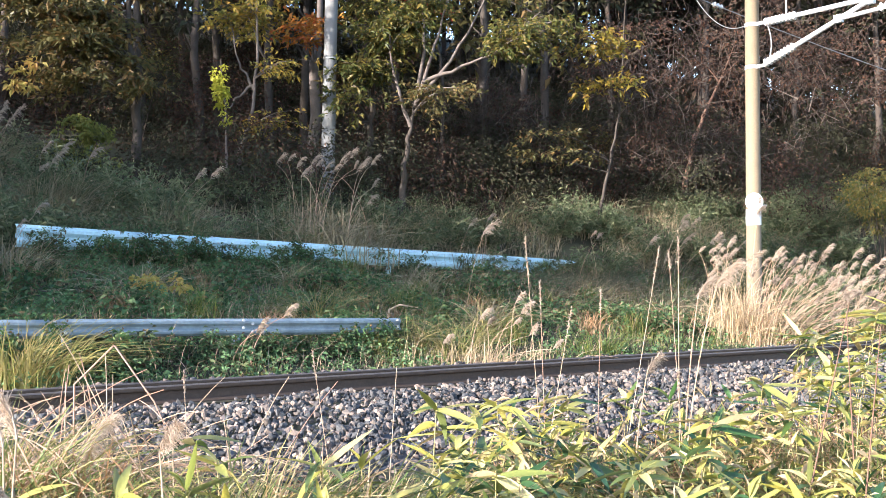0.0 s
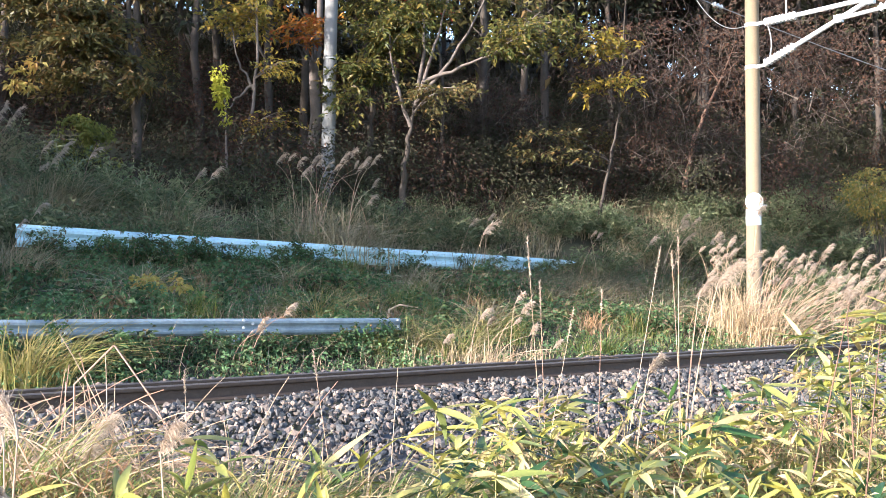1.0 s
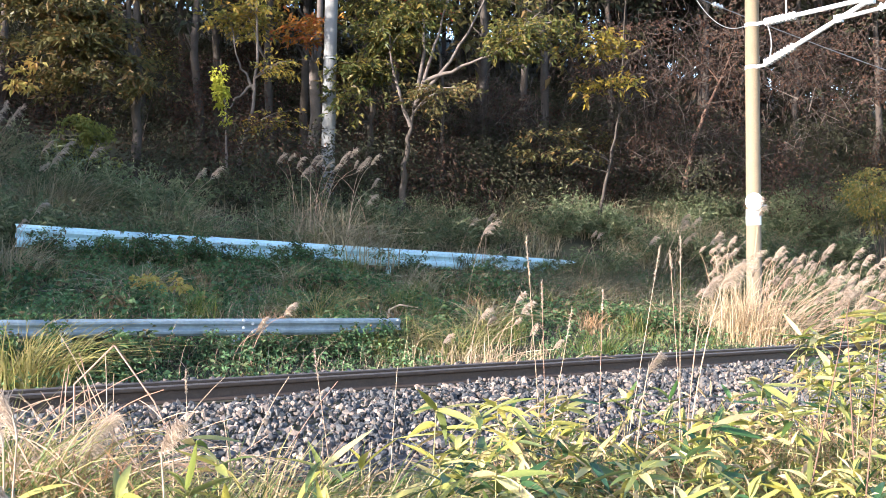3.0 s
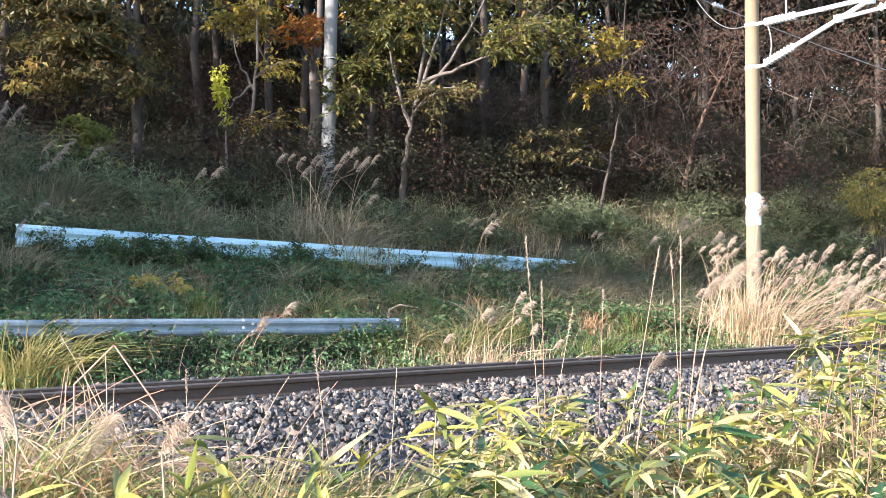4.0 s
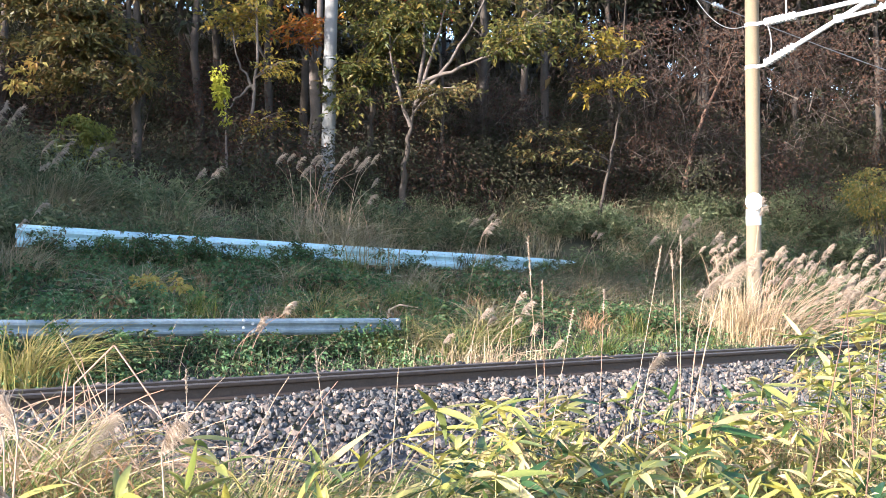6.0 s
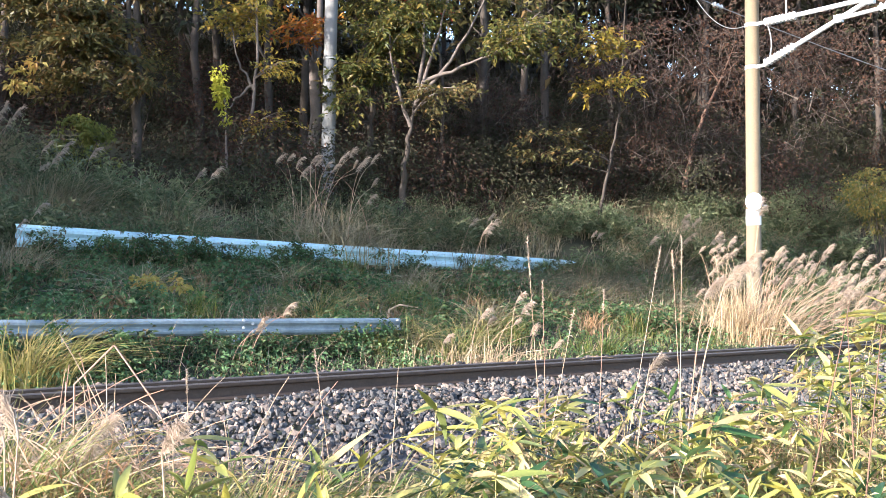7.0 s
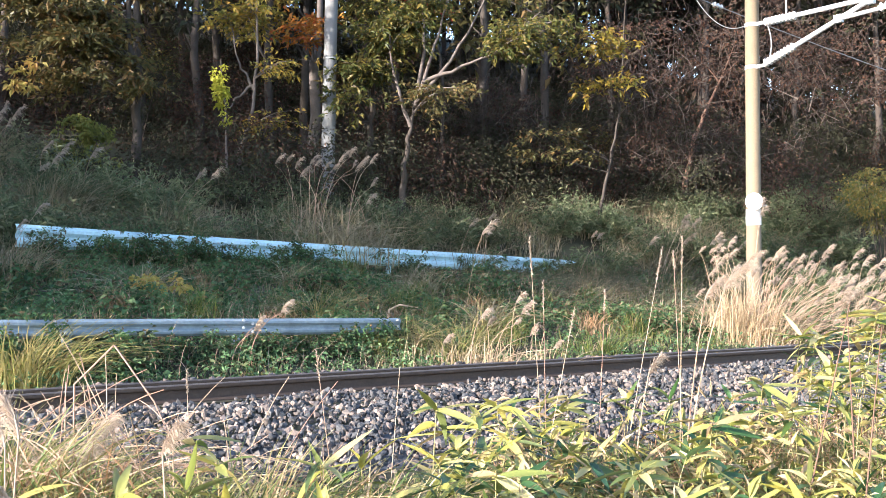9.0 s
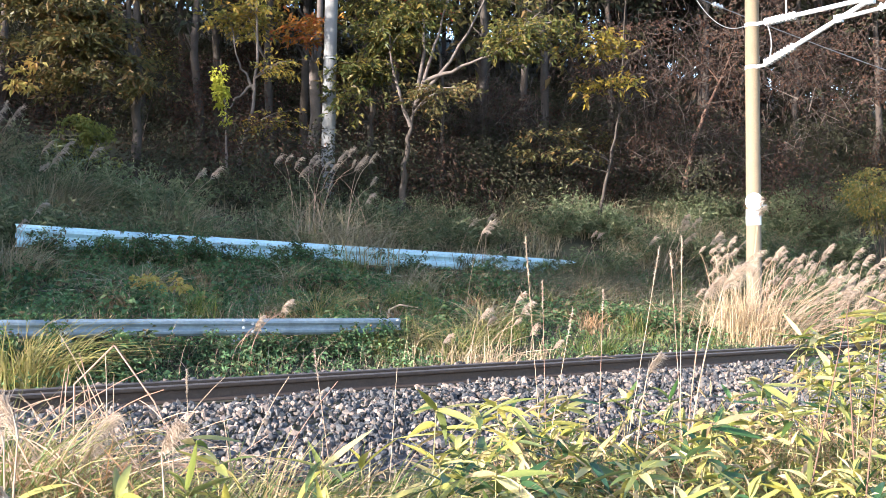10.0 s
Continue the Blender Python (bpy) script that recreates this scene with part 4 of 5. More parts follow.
def build_cover():
    rng = np.random.default_rng(21)
    b = Build()
    x, y = scatter(rng, 165000, -9, 20, 2.0, 9.8)
    k = patchy(rng, x, y, 1.1, -0.7, 1) & (rng.random(len(x)) < np.clip(1.0 - (sq(x, y)[0] - 2.5) * 0.16, 0.3, 1))
    x, y = x[k], y[k]
    s, q = sq(x, y)
    p = on_ground(x, y)
    tall = np.clip(0.5 + np.sin(x * 2.1 + np.sin(y)) * np.sin(y * 1.7) + 0.5 * np.sin(x * 4.3 + y * 3.1), 0, 1.4)
    p[:, 2] += rng.random(len(x)) ** 1.3 * (0.10 + 0.22 * tall)
    l = rng.uniform(0.03, 0.085, len(x)) * (1 + 0.4 * (rng.random(len(x)) < 0.1))
    leaves(b, p, rng.normal(size=(len(x), 3)) * [1, 1, 0.5] + [0, 0, 0.25], l, l * 0.48, rng)
    tagged(new("weed_cover", b.mesh("weed_cover", MAT["weed"])), "low green weeds and creepers covering the bank", "weeds", kind="stuff")
    b = Build()
    x, y = scatter(rng, 520, -9, 20, 2.5, 9.0)
    k = patchy(rng, x, y, 0.8, -0.3, 2)
    for px, py, w in zip(x[k], y[k], rng.uniform(0.6, 1.3, k.sum())):
        crown_leaves(b, (px, py, float(ground_z(px, py)) + 0.16 * w), (0.26 * w, 0.26 * w, 0.2 * w), 9, 20, 0.115, rng, 0.8, 0.0)
    tagged(new("weed_mounds", b.mesh("weed_mounds", MAT["mound"])), "leafy dark green weed mounds on the bank", "weeds", kind="stuff")
    b = Build()
    x, y = scatter(rng, 34000, -11, 22, 2.1, 10)
    k = patchy(rng, x, y, 0.9, 0.1, 4)
    x, y = x[k], y[k]
    blades(b, on_ground(x, y), rng.uniform(0.1, 0.38, len(x)), rng.normal(size=(len(x), 3)), rng.uniform(0.2, 0.9, len(x)), rng.uniform(0.006, 0.014, len(x)), 3, rng=rng)
    tagged(new("bank_grass", b.mesh("bank_grass", MAT["grass_green"])), "short green grass among the bank weeds", "grass", kind="stuff")
    b = Build()
    x, y = scatter(rng, 24000, -11, 22, 2.1, 10)
    k = patchy(rng, x, y, 0.8, 0.15, 9)
    x, y = x[k], y[k]
    blades(b, on_ground(x, y), rng.uniform(0.1, 0.32, len(x)), rng.normal(size=(len(x), 3)), rng.uniform(0.6, 1.3, len(x)), rng.uniform(0.005, 0.012, len(x)), 3, rng=rng)
    tagged(new("dry_bank_grass", b.mesh("dry_bank_grass", MAT["grass_grey"])), "dull dry grass lying on the bank", "grass", kind="stuff")
    b = Build()
    x, y = scatter(rng, 12000, -9, 20, 2.1, 13.5)
    s, q = sq(x, y)
    k = (s < 3.5) | (q > 6) | (rng.random(len(x)) < 0.3)
    x, y = x[k], y[k]
    blades(b, on_ground(x, y), rng.uniform(0.15, 0.6, len(x)), rng.normal(size=(len(x), 3)) + [0.5, 0, 0], rng.uniform(0.1, 1.2, len(x)), rng.uniform(0.004, 0.009, len(x)), 3, rng=rng)
    tagged(new("pale_grass_stems", b.mesh("pale_grass_stems", MAT["straw"])), "scattered pale dead grass stems on the bank", "grass", kind="stuff")
    # tall rough growth behind the upper guardrail
    b = Build()
    x, y = scatter(rng, 24000, -10, 27, 8.7, 12.2)
    s, q = sq(x, y)
    hgt = 0.85 + 0.55 * np.sin(x * 1.9 + 1 + np.sin(y * 0.8)) * np.sin(y * 1.6 + x * 0.4) + 0.25 * np.sin(x * 4.1 - y * 3.3)
    k = (hgt + rng.normal(size=len(x)) * 0.2 > 0.62) & (behind_rail(x, y, 0.2) | (s > 13))
    x, y, hgt = x[k], y[k], hgt[k]
    blades(b, on_ground(x, y), rng.uniform(0.3, 1.0, len(x)) * hgt, rng.normal(size=(len(x), 3)) + [0.3, 0, 0], rng.uniform(0.2, 1.2, len(x)), rng.uniform(0.010, 0.024, len(x)), 4, rng=rng)
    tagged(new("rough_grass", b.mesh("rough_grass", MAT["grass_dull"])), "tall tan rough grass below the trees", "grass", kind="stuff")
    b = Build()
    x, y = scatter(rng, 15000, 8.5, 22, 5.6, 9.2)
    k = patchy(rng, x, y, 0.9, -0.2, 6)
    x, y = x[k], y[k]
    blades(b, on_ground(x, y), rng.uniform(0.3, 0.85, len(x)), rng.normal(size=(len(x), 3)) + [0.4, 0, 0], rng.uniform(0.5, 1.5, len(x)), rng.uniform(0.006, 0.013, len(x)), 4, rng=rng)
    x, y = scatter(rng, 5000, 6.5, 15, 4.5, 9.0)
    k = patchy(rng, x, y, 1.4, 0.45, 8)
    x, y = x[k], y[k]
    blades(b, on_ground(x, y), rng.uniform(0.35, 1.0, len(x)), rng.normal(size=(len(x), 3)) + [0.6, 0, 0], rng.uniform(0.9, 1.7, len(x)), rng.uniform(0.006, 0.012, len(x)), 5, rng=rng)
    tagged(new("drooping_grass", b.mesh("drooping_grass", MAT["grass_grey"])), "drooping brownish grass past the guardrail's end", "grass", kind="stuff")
    b = Build()
    x, y = scatter(rng, 300, -10, 30, 8.7, 13)
    k = patchy(rng, x, y, 0.7, -0.5, 3) & (behind_rail(x, y, 0.6) | (sq(x, y)[0] > 13.5))
    for px, py in zip(x[k], y[k]):
        g = float(ground_z(px, py))
        crown_leaves(b, (px, py, g + 0.5), (0.42, 0.42, 0.5), 9, 24, 0.085, rng, 0.8, -0.1)
    tagged(new("undergrowth", b.mesh("undergrowth", MAT["under"])), "knee-high green undergrowth along the wood's edge", "undergrowth", kind="stuff")
    # leafy weed bushes along the slope
    kinds = []
    for i, mat in enumerate(("willow_weed", "under", "willow_weed", "willow_weed")):
        root = thing("weed_bush", ["dull green leafy weed bush on the slope", "tall dull green weed bush on the slope", "low dull green weed bush on the slope", "bushy clump of narrow green leaves on the slope"][i], "weed bush", at(-9 + i * 4.2, 22.0 + i * 0.6), "weed bushes of the slope")
        cb = Build()
        h = (1.25, 0.95, 0.75, 1.05)[i]
        n = 56
        way = norm(rng.normal(size=(n, 3)) * [1, 1, 0] + [0, 0, 1.3])
        tips = way * h * rng.uniform(0.6, 1.1, (n, 1))
        for t in np.linspace(0.25, 1.0, 9):
            p = np.repeat(tips * t, 3, 0) + rng.normal(size=(n * 3, 3)) * 0.03
            l = rng.uniform(0.09, 0.19, n * 3)
            leaves(cb, p, rng.normal(size=(n * 3, 3)) + np.repeat(way, 3, 0), l, l * 0.19, rng)
        part("foliage", cb, MAT[mat], root)
        for e in tips[:5]:
            part("stem", tube(Build(), bezier((0, 0, -0.03), e * [0.4, 0.4, 0.6], e, 5), np.linspace(0.006, 0.002, 5), 5, False), MAT["straw"], root)
        kinds.append(root)
    for s0, s1, q0, q1, n in ((7, 23, 8.4, 11.4, 52), (-8, 7, 8.9, 11.8, 46), (11, 20, 5.0, 8.6, 16)):
        x, y = scatter(rng, n, s0, s1, q0, q1)
        k = behind_rail(x, y, 0.5) | (sq(x, y)[0] > 13.5)
        for px, py in zip(x[k], y[k]):
            copy_thing(kinds[rng.integers(4)], at(px, py, 0, rng.uniform(0, 360)))
    # grass tufts standing in the weeds
    kinds = []
    for i, (mat, h, bend, lab) in enumerate((("grass_gold", 0.5, 1.0, "yellowing grass tuft in the weeds"), ("grass_dull", 0.62, 1.2, "drooping tan grass tuft in the weeds"), ("grass_green", 0.55, 0.6, "green grass tuft in the weeds"), ("rust_straw", 0.4, 0.7, "rusty dry grass tuft in the weeds"))):
        n = 110
        foot = np.concatenate([rng.normal(size=(n, 2)) * 0.09, np.full((n, 1), -0.03)], 1)
        tuft = thing("grass_tuft", lab, "grass tuft", at(*[float(v) for v in xy(4.0 + 1.7 * i, 4.5 + 0.6 * i)]), "grass tufts of the bank")
        part("foliage", blades(Build(), foot, h * rng.uniform(0.4, 1.2, n), rng.normal(size=(n, 3)), bend * rng.uniform(0.3, 1.3, n), rng.uniform(0.007, 0.014, n), 5, rng=rng), MAT[mat], tuft)
        kinds.append(tuft)
    for s0, s1, q0, q1, n in ((3, 14, 2.8, 8.5, 52), (-4, 4, 2.6, 8.0, 26)):
        x, y = scatter(rng, n, s0, s1, q0, q1)
        for px, py in zip(x, y):
            copy_thing(kinds[rng.integers(4)], at(px, py, 0, rng.uniform(0, 360)) @ Matrix.Diagonal((*[float(rng.uniform(0.7, 1.4))] * 3, 1)))
    # creepers over the guardrails
    b = Build()
    for (x0, y0, z0), (x1, y1, z1), n in [((-7.0, 15.6, 2.42), (3.5, 25.4, 1.98), 44), ((-5.9, 10.2, 1.12), (-0.57, 14.1, 0.99), 31)]:
        thick = [0.16, 0.18, 0.21, 0.24, 0.27, 0.41, 0.42, 0.47, 0.6, 0.62, 0.87, 0.9, 0.93, 0.96] if n > 40 else [0.33, 0.72, 0.97]
        veil = np.concatenate([rng.uniform(0.08, 0.29, 60), rng.uniform(0.0, 0.5, 30)]) if n > 40 else rng.uniform(0, 1, 34)
        for u in veil:
            c = np.array([x0 + (x1 - x0) * u, y0 + (y1 - y0) * u - 0.2, z0 + (z1 - z0) * u - rng.uniform(0.22, 0.5)])
            crown_leaves(b, c, (0.22, 0.1, 0.13), 5, 16, 0.06, rng, 0.9, 0.0)
        for u in np.concatenate([rng.uniform(0, 1, n), np.repeat(thick, 5) + rng.normal(size=len(thick) * 5) * 0.007]):
            c = np.array([x0 + (x1 - x0) * u, y0 + (y1 - y0) * u - 0.16, z0 + (z1 - z0) * u - (rng.uniform(0.26, 0.48) if rng.random() < 0.75 else rng.uniform(0.02, 0.3))])
            crown_leaves(b, c, (0.3, 0.1, 0.16), 7, 16, 0.065, rng, 0.9, 0.2)
    tagged(new("creeper", b.mesh("creeper", MAT["mound"])), "creeper leaves climbing over the guardrails", "creeper", kind="stuff")
    # leaf litter on the wood floor
    b = Build()
    x, y = scatter(rng, 14000, -12, 30, 12.5, 28)
    l = rng.uniform(0.1, 0.2, len(x))
    leaves(b, on_ground(x, y) + [0, 0, 0.03], rng.normal(size=(len(x), 3)) * [1, 1, 0.15], l, l * 0.5, rng)
    tagged(new("leaf_litter", b.mesh("leaf_litter", MAT["brown_leaf"])), "brown fallen leaves on the wood floor", "leaf litter", kind="stuff")
    # straw and dead stems of the near bank
    b = Build()
    x, y = scatter(rng, 15000, -6, 8, -7.2, -2.95)
    low = np.clip((-2.75 - sq(x, y)[1]) / 2.2, 0.2, 1)
    blades(b, on_ground(x, y), rng.uniform(0.1, 0.45, len(x)) * low, rng.normal(size=(len(x), 3)), rng.uniform(0.3, 1.6, len(x)), rng.uniform(0.004, 0.009, len(x)), 3, rng=rng)
    tagged(new("dead_straw", b.mesh("dead_straw", MAT["grass_dry"])), "tangled dead straw on the near bank", "straw", kind="stuff")
    b = Build()
    x, y = scatter(rng, 5000, -3, 9, -6.6, -3.6)
    k = x > 0.1
    x, y = x[k], y[k]
    blades(b, on_ground(x, y), rng.uniform(0.25, 0.62, len(x)), rng.normal(size=(len(x), 3)), rng.uniform(0.2, 1.3, len(x)), rng.uniform(0.003, 0.009, len(x)), 4, rng=rng)
    tagged(new("bamboo_straw", b.mesh("bamboo_straw", MAT["rust_straw"])), "dead straw and withered blades between the bamboo", "straw", kind="stuff")
    b = Build()
    x, y = scatter(rng, 2400, -3, 9, -6.6, -3.7)
    k = x > 0.25
    x, y = x[k], y[k]
    p = on_ground(x, y) + np.stack([np.zeros(len(x)), np.zeros(len(x)), rng.uniform(0.1, 0.65, len(x))], -1)
    l = rng.uniform(0.04, 0.13, len(x))
    leaves(b, p, rng.normal(size=(len(x), 3)), l, l * 0.16, rng)
    tagged(new("withered_bamboo_leaves", b.mesh("withered_bamboo_leaves", MAT["grass_dry"])), "withered curled leaf scraps caught in the bamboo", "leaves", kind="stuff")
    b = Build()
    x, y = scatter(rng, 14000, -6, 2.2, -7.2, -3.0)
    low = np.clip((-2.75 - sq(x, y)[1]) / 2.2, 0.2, 1)
    blades(b, on_ground(x, y), rng.uniform(0.15, 0.5, len(x)) * low, rng.normal(size=(len(x), 3)), rng.uniform(0.3, 1.1, len(x)), rng.uniform(0.005, 0.012, len(x)), 4, rng=rng)
    tagged(new("near_grass", b.mesh("near_grass", MAT["grass_green"])), "green grass in front of the ballast", "grass", kind="stuff")


build_cover()


# ---------------------------------------------------------------- pampas grass and stalks
def plume_mesh(length, way, rng, n=46, thick=0.006):
    """A feathery plume from its base at the origin, nodding to `way`."""
    b = Build()
    way = np.array(way, float)
    u = rng.random(n) ** 0.8
    spine = lambda t: np.outer(t - 0.35 * t ** 2.2, [0, 0, 1.0]) * length + np.outer(t ** 1.6, way) * length * 0.75
    p = spine(u * 0.75)
    fib = length * rng.uniform(0.3, 0.55, n)
    tip = p + norm(np.tile(way, (n, 1)) * 0.9 + np.array([0, 0, 0.35]) + rng.normal(size=(n, 3)) * 0.28) * fib[:, None]
    mid = (p + tip) / 2 + np.array([0, 0, 1.0]) * fib[:, None] * 0.12
    tip[:, 2] -= fib * 0.25
    side = norm(np.cross(tip - p, rng.normal(size=(n, 3)))) * thick
    v = np.stack([p - side * 0.4, p + side * 0.4, mid + side, mid - side, tip], 1)
    o = np.arange(n)[:, None] * 5
    b.add(v, [o + [0, 1, 2, 3], o + [3, 2, 4]])
    tube(b, spine(np.linspace(0, 1, 7)), np.linspace(0.004, 0.0015, 7), 5, False)
    return b


def pampas(label, x, y, stems, height, spread, lean, n_blades, blade_h, seed, blade_mat="grass_dry", plume_len=0.32, dz=0.0, plume_mat="plume", blade_bend=0.7, bw=0.011, name="pampas_grass", fine=False, low=0.68):
    """A clump: arching blades, and stems that each carry a plume nodding to `lean`."""
    rng = np.random.default_rng(seed)
    root = thing(name, label, "grass clump", at(x, y, dz), "grass clumps")
    b = Build()
    p = np.concatenate([rng.normal(size=(n_blades, 2)) * spread * 0.4, np.full((n_blades, 1), -0.03)], 1)
    way = p * 1.5 + rng.normal(size=(n_blades, 3)) * 0.4 * spread + np.array([lean[0], lean[1], 0]) * 0.5 * spread
    blades(b, p, blade_h * rng.uniform(0.5, 1.15, n_blades), way, blade_bend * rng.uniform(0.4, 1.5, n_blades), bw * rng.uniform(0.6, 1.3, n_blades), 5, rng=rng)
    part("foliage", b, MAT[blade_mat], root)
    lv = np.array([lean[0], lean[1], 0.0])
    for i in range(stems):
        f = np.array([*(rng.normal(size=2) * spread * 0.3), -0.03])
        h = height * rng.uniform(low, 1.05)
        sway = lv * h * rng.uniform(0.12, 0.5) + np.array([*(rng.normal(size=2) * spread * 0.35), 0])
        top = f + sway + [0, 0, h]
        pts = bezier(f, f + sway * 0.25 + [0, 0, h * 0.6], top, 9)
        st = part("stem", tube(Build(), pts, np.linspace(0.0055, 0.0028, 9), 5, False), MAT["straw"], root)
        d = norm(lv + rng.normal(size=3) * [0.25, 0.25, 0])
        pl = part("plume", plume_mesh(plume_len * rng.uniform(0.75, 1.2), d, rng, 420 if fine else 60, 0.001 if fine else 0.006), MAT[plume_mat], st)
        pl.location = Vector(top)
    return root


def stalk(label, x, y, z0, top, head, seed, mat="straw", r=0.003, bow=0.0, side_shoots=6):
    """A dead stem from (x, y, z0) to top, with a seed head of short bristles."""
    rng = np.random.default_rng(seed)
    root = thing("dry_stalk", label, "dry stalk", pose(x, y, z0), "dry stalks of the near bank")
    t = np.array(top) - [x, y, z0]
    pts = bezier((0, 0, 0), t * 0.5 + [bow, 0, 0], t, 12)
    part("stem", tube(Build(), pts, np.linspace(r, r * 0.45, 12), 6, False), MAT[mat], root, "", True)
    if head:
        n = 110
        u = 1 - head / np.linalg.norm(t) * rng.random(n)
        base = (1 - u)[:, None] ** 2 * pts[0] + 2 * (u * (1 - u))[:, None] * (t * 0.5 + [bow, 0, 0]) + (u ** 2)[:, None] * t
        b = Build()
        l = rng.uniform(0.006, 0.016, n)
        leaves(b, base, rng.normal(size=(n, 3)) * 0.5 + norm(t) * 1.3, l * 1.5, l * 0.4, rng)
        part("seed_head", b, MAT["plume"], root)["kind"] = "stuff"
    return root


def arching_plumes(label, x, y, base_z, heads, seed, plume_len=0.24, blades_n=60, blade_h=0.5, blade_mat="grass_dry", spread=0.3, plume_mat="plume", bow=0.5, fibres=130, fwd=(1.0, -0.1), bw=0.009, root_pull=0.5):
    """A clump whose stems rise and arch over to the heads given as offsets (x, y, z) from its foot."""
    rng = np.random.default_rng(seed)
    root = thing("pampas_grass", label, "grass clump", pose(x, y, base_z), "grass clumps")
    if blades_n:
        b = Build()
        p = np.concatenate([rng.normal(size=(blades_n, 2)) * spread * [0.55, 0.35], np.full((blades_n, 1), -0.05)], 1)
        way = rng.normal(size=(blades_n, 3)) + [0.5, 0, 0]
        h = blade_h * rng.uniform(0.35, 1.2, blades_n)
        blades(b, p, h, way, np.where(rng.random(blades_n) < 0.3, rng.uniform(0.05, 0.35, blades_n), rng.uniform(0.35, 1.3, blades_n)), bw * rng.uniform(0.5, 1.3, blades_n), 5, rng=rng)
        part("foliage", b, MAT[blade_mat], root)
    for hx, hy, hz in heads:
        f = np.array([hx * rng.uniform(0.3, 1.0) * root_pull + rng.normal() * spread * 0.3, hy + rng.normal() * spread * 0.3, -0.05])
        top = np.array([hx, hy, hz])
        lean = top - f
        pts = bezier(f, f + lean * [bow * 0.35, bow * 0.35, 0.85], top, 10)
        st = part("stem", tube(Build(), pts, np.linspace(0.006, 0.003, 10), 5, False), MAT["straw"], root)
        d = norm(np.array([fwd[0], fwd[1], 0]) + rng.normal(size=3) * [0.3, 0.3, 0])
        pl = part("plume", plume_mesh(plume_len * rng.uniform(0.75, 1.25), d, rng, fibres, 0.0035), MAT[plume_mat], st)
        pl.location = Vector(top)
    return root


SWAY = []      # things that the wind moves: thing, strength in degrees, timing


def build_grasses():
    R = (1.0, -0.1)
    add = lambda ob, deg, ph: SWAY.append((ob, deg, ph))
    rng = np.random.default_rng(404)
    heads = [(-3.28, 3.91), (-3.08, 3.88), (-2.88, 3.97), (-2.64, 3.85), (-2.47, 3.83), (-2.31, 3.80), (-2.14, 3.83), (-2.03, 3.97), (-1.9, 4.01), (-1.72, 4.01), (-1.61, 3.86), (-1.68, 3.66), (-1.42, 3.94), (-1.42, 3.39), (-1.48, 3.17), (-2.75, 3.6)]
    g = float(ground_z(-2.3, 20.9))
    add(arching_plumes("pale pampas grass clump with nodding plumes before the utility pole", -2.45, 20.9, g, [(x + 2.45 + rng.normal() * 0.05, rng.uniform(-0.3, 0.3), z - g - 0.08 - abs(rng.normal()) * 0.14) for x, z in heads], 101, 0.25, 900, 1.45, "grass_dull", 1.1, bow=0.4, fibres=90, bw=0.018), 1.0, 0)
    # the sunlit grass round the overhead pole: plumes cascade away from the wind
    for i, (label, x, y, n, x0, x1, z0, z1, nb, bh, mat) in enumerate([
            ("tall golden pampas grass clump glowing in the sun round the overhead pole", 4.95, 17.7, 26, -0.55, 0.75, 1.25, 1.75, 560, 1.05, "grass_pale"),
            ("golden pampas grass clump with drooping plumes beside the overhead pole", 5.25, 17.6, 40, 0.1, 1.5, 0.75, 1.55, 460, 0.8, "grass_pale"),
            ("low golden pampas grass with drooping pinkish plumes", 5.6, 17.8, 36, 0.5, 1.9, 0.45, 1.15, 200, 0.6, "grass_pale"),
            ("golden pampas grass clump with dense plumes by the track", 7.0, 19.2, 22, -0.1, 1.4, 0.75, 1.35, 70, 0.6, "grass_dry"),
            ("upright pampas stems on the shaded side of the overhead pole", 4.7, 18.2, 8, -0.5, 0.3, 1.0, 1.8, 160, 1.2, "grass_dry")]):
        g = float(ground_z(x, y))
        hx = rng.uniform(x0, x1, n)
        hz = z1 - (z1 - z0) * 0.75 * (hx - x0) / (x1 - x0)
        hz = 0.4 * z0 + (hz - 0.4 * z0) * rng.random(n) ** 0.45
        add(arching_plumes(label, x, y, g, [(a, rng.uniform(-0.35, 0.35), c) for a, c in zip(hx, hz)], 102 + i, 0.19, nb, bh, mat, 0.5, bow=1.1, fibres=90, bw=0.012, root_pull=0.15), 0.3, 1 + i)
    add(pampas("green and yellow grass clump beside the track", -4.25, 10.8, 0, 0, 0.6, (0.3, 0), 420, 0.98, 105, "clump_gold", bw=0.015, blade_bend=0.95), 0.3, 4)
    add(arching_plumes("reddish dry grass clump with a few pale plumes beside the rail", 0.5, 13.3, 0.43, [(-0.04, 0, 0.58), (0.40, 0, 0.78), (0.47, 0.05, 0.64), (0.38, 0.1, 0.50), (0.58, 0, 0.38), (-0.5, 0.1, 0.27), (0.86, -0.1, 0.22), (0.05, 0.1, 0.50)], 106, 0.19, 420, 0.42, "grass_dry", 0.85), 0.4, 5)
    add(pampas("arching green grass tuft on the bank", -1.75, 14.9, 0, 0, 0.4, (0, 0), 300, 0.8, 107, "grass_gold", blade_bend=1.0), 0.3, 6)
    add(pampas("broad green grass tuft on the bank", 0.15, 14.2, 0, 0, 0.6, (0, 0), 340, 0.75, 108, "grass_gold", blade_bend=1.0), 0.3, 7)
    add(pampas("drooping dull grass tuft on the bank", 2.3, 15.4, 0, 0, 0.5, (0.3, 0), 220, 0.6, 109, "grass_green"), 0.3, 8)
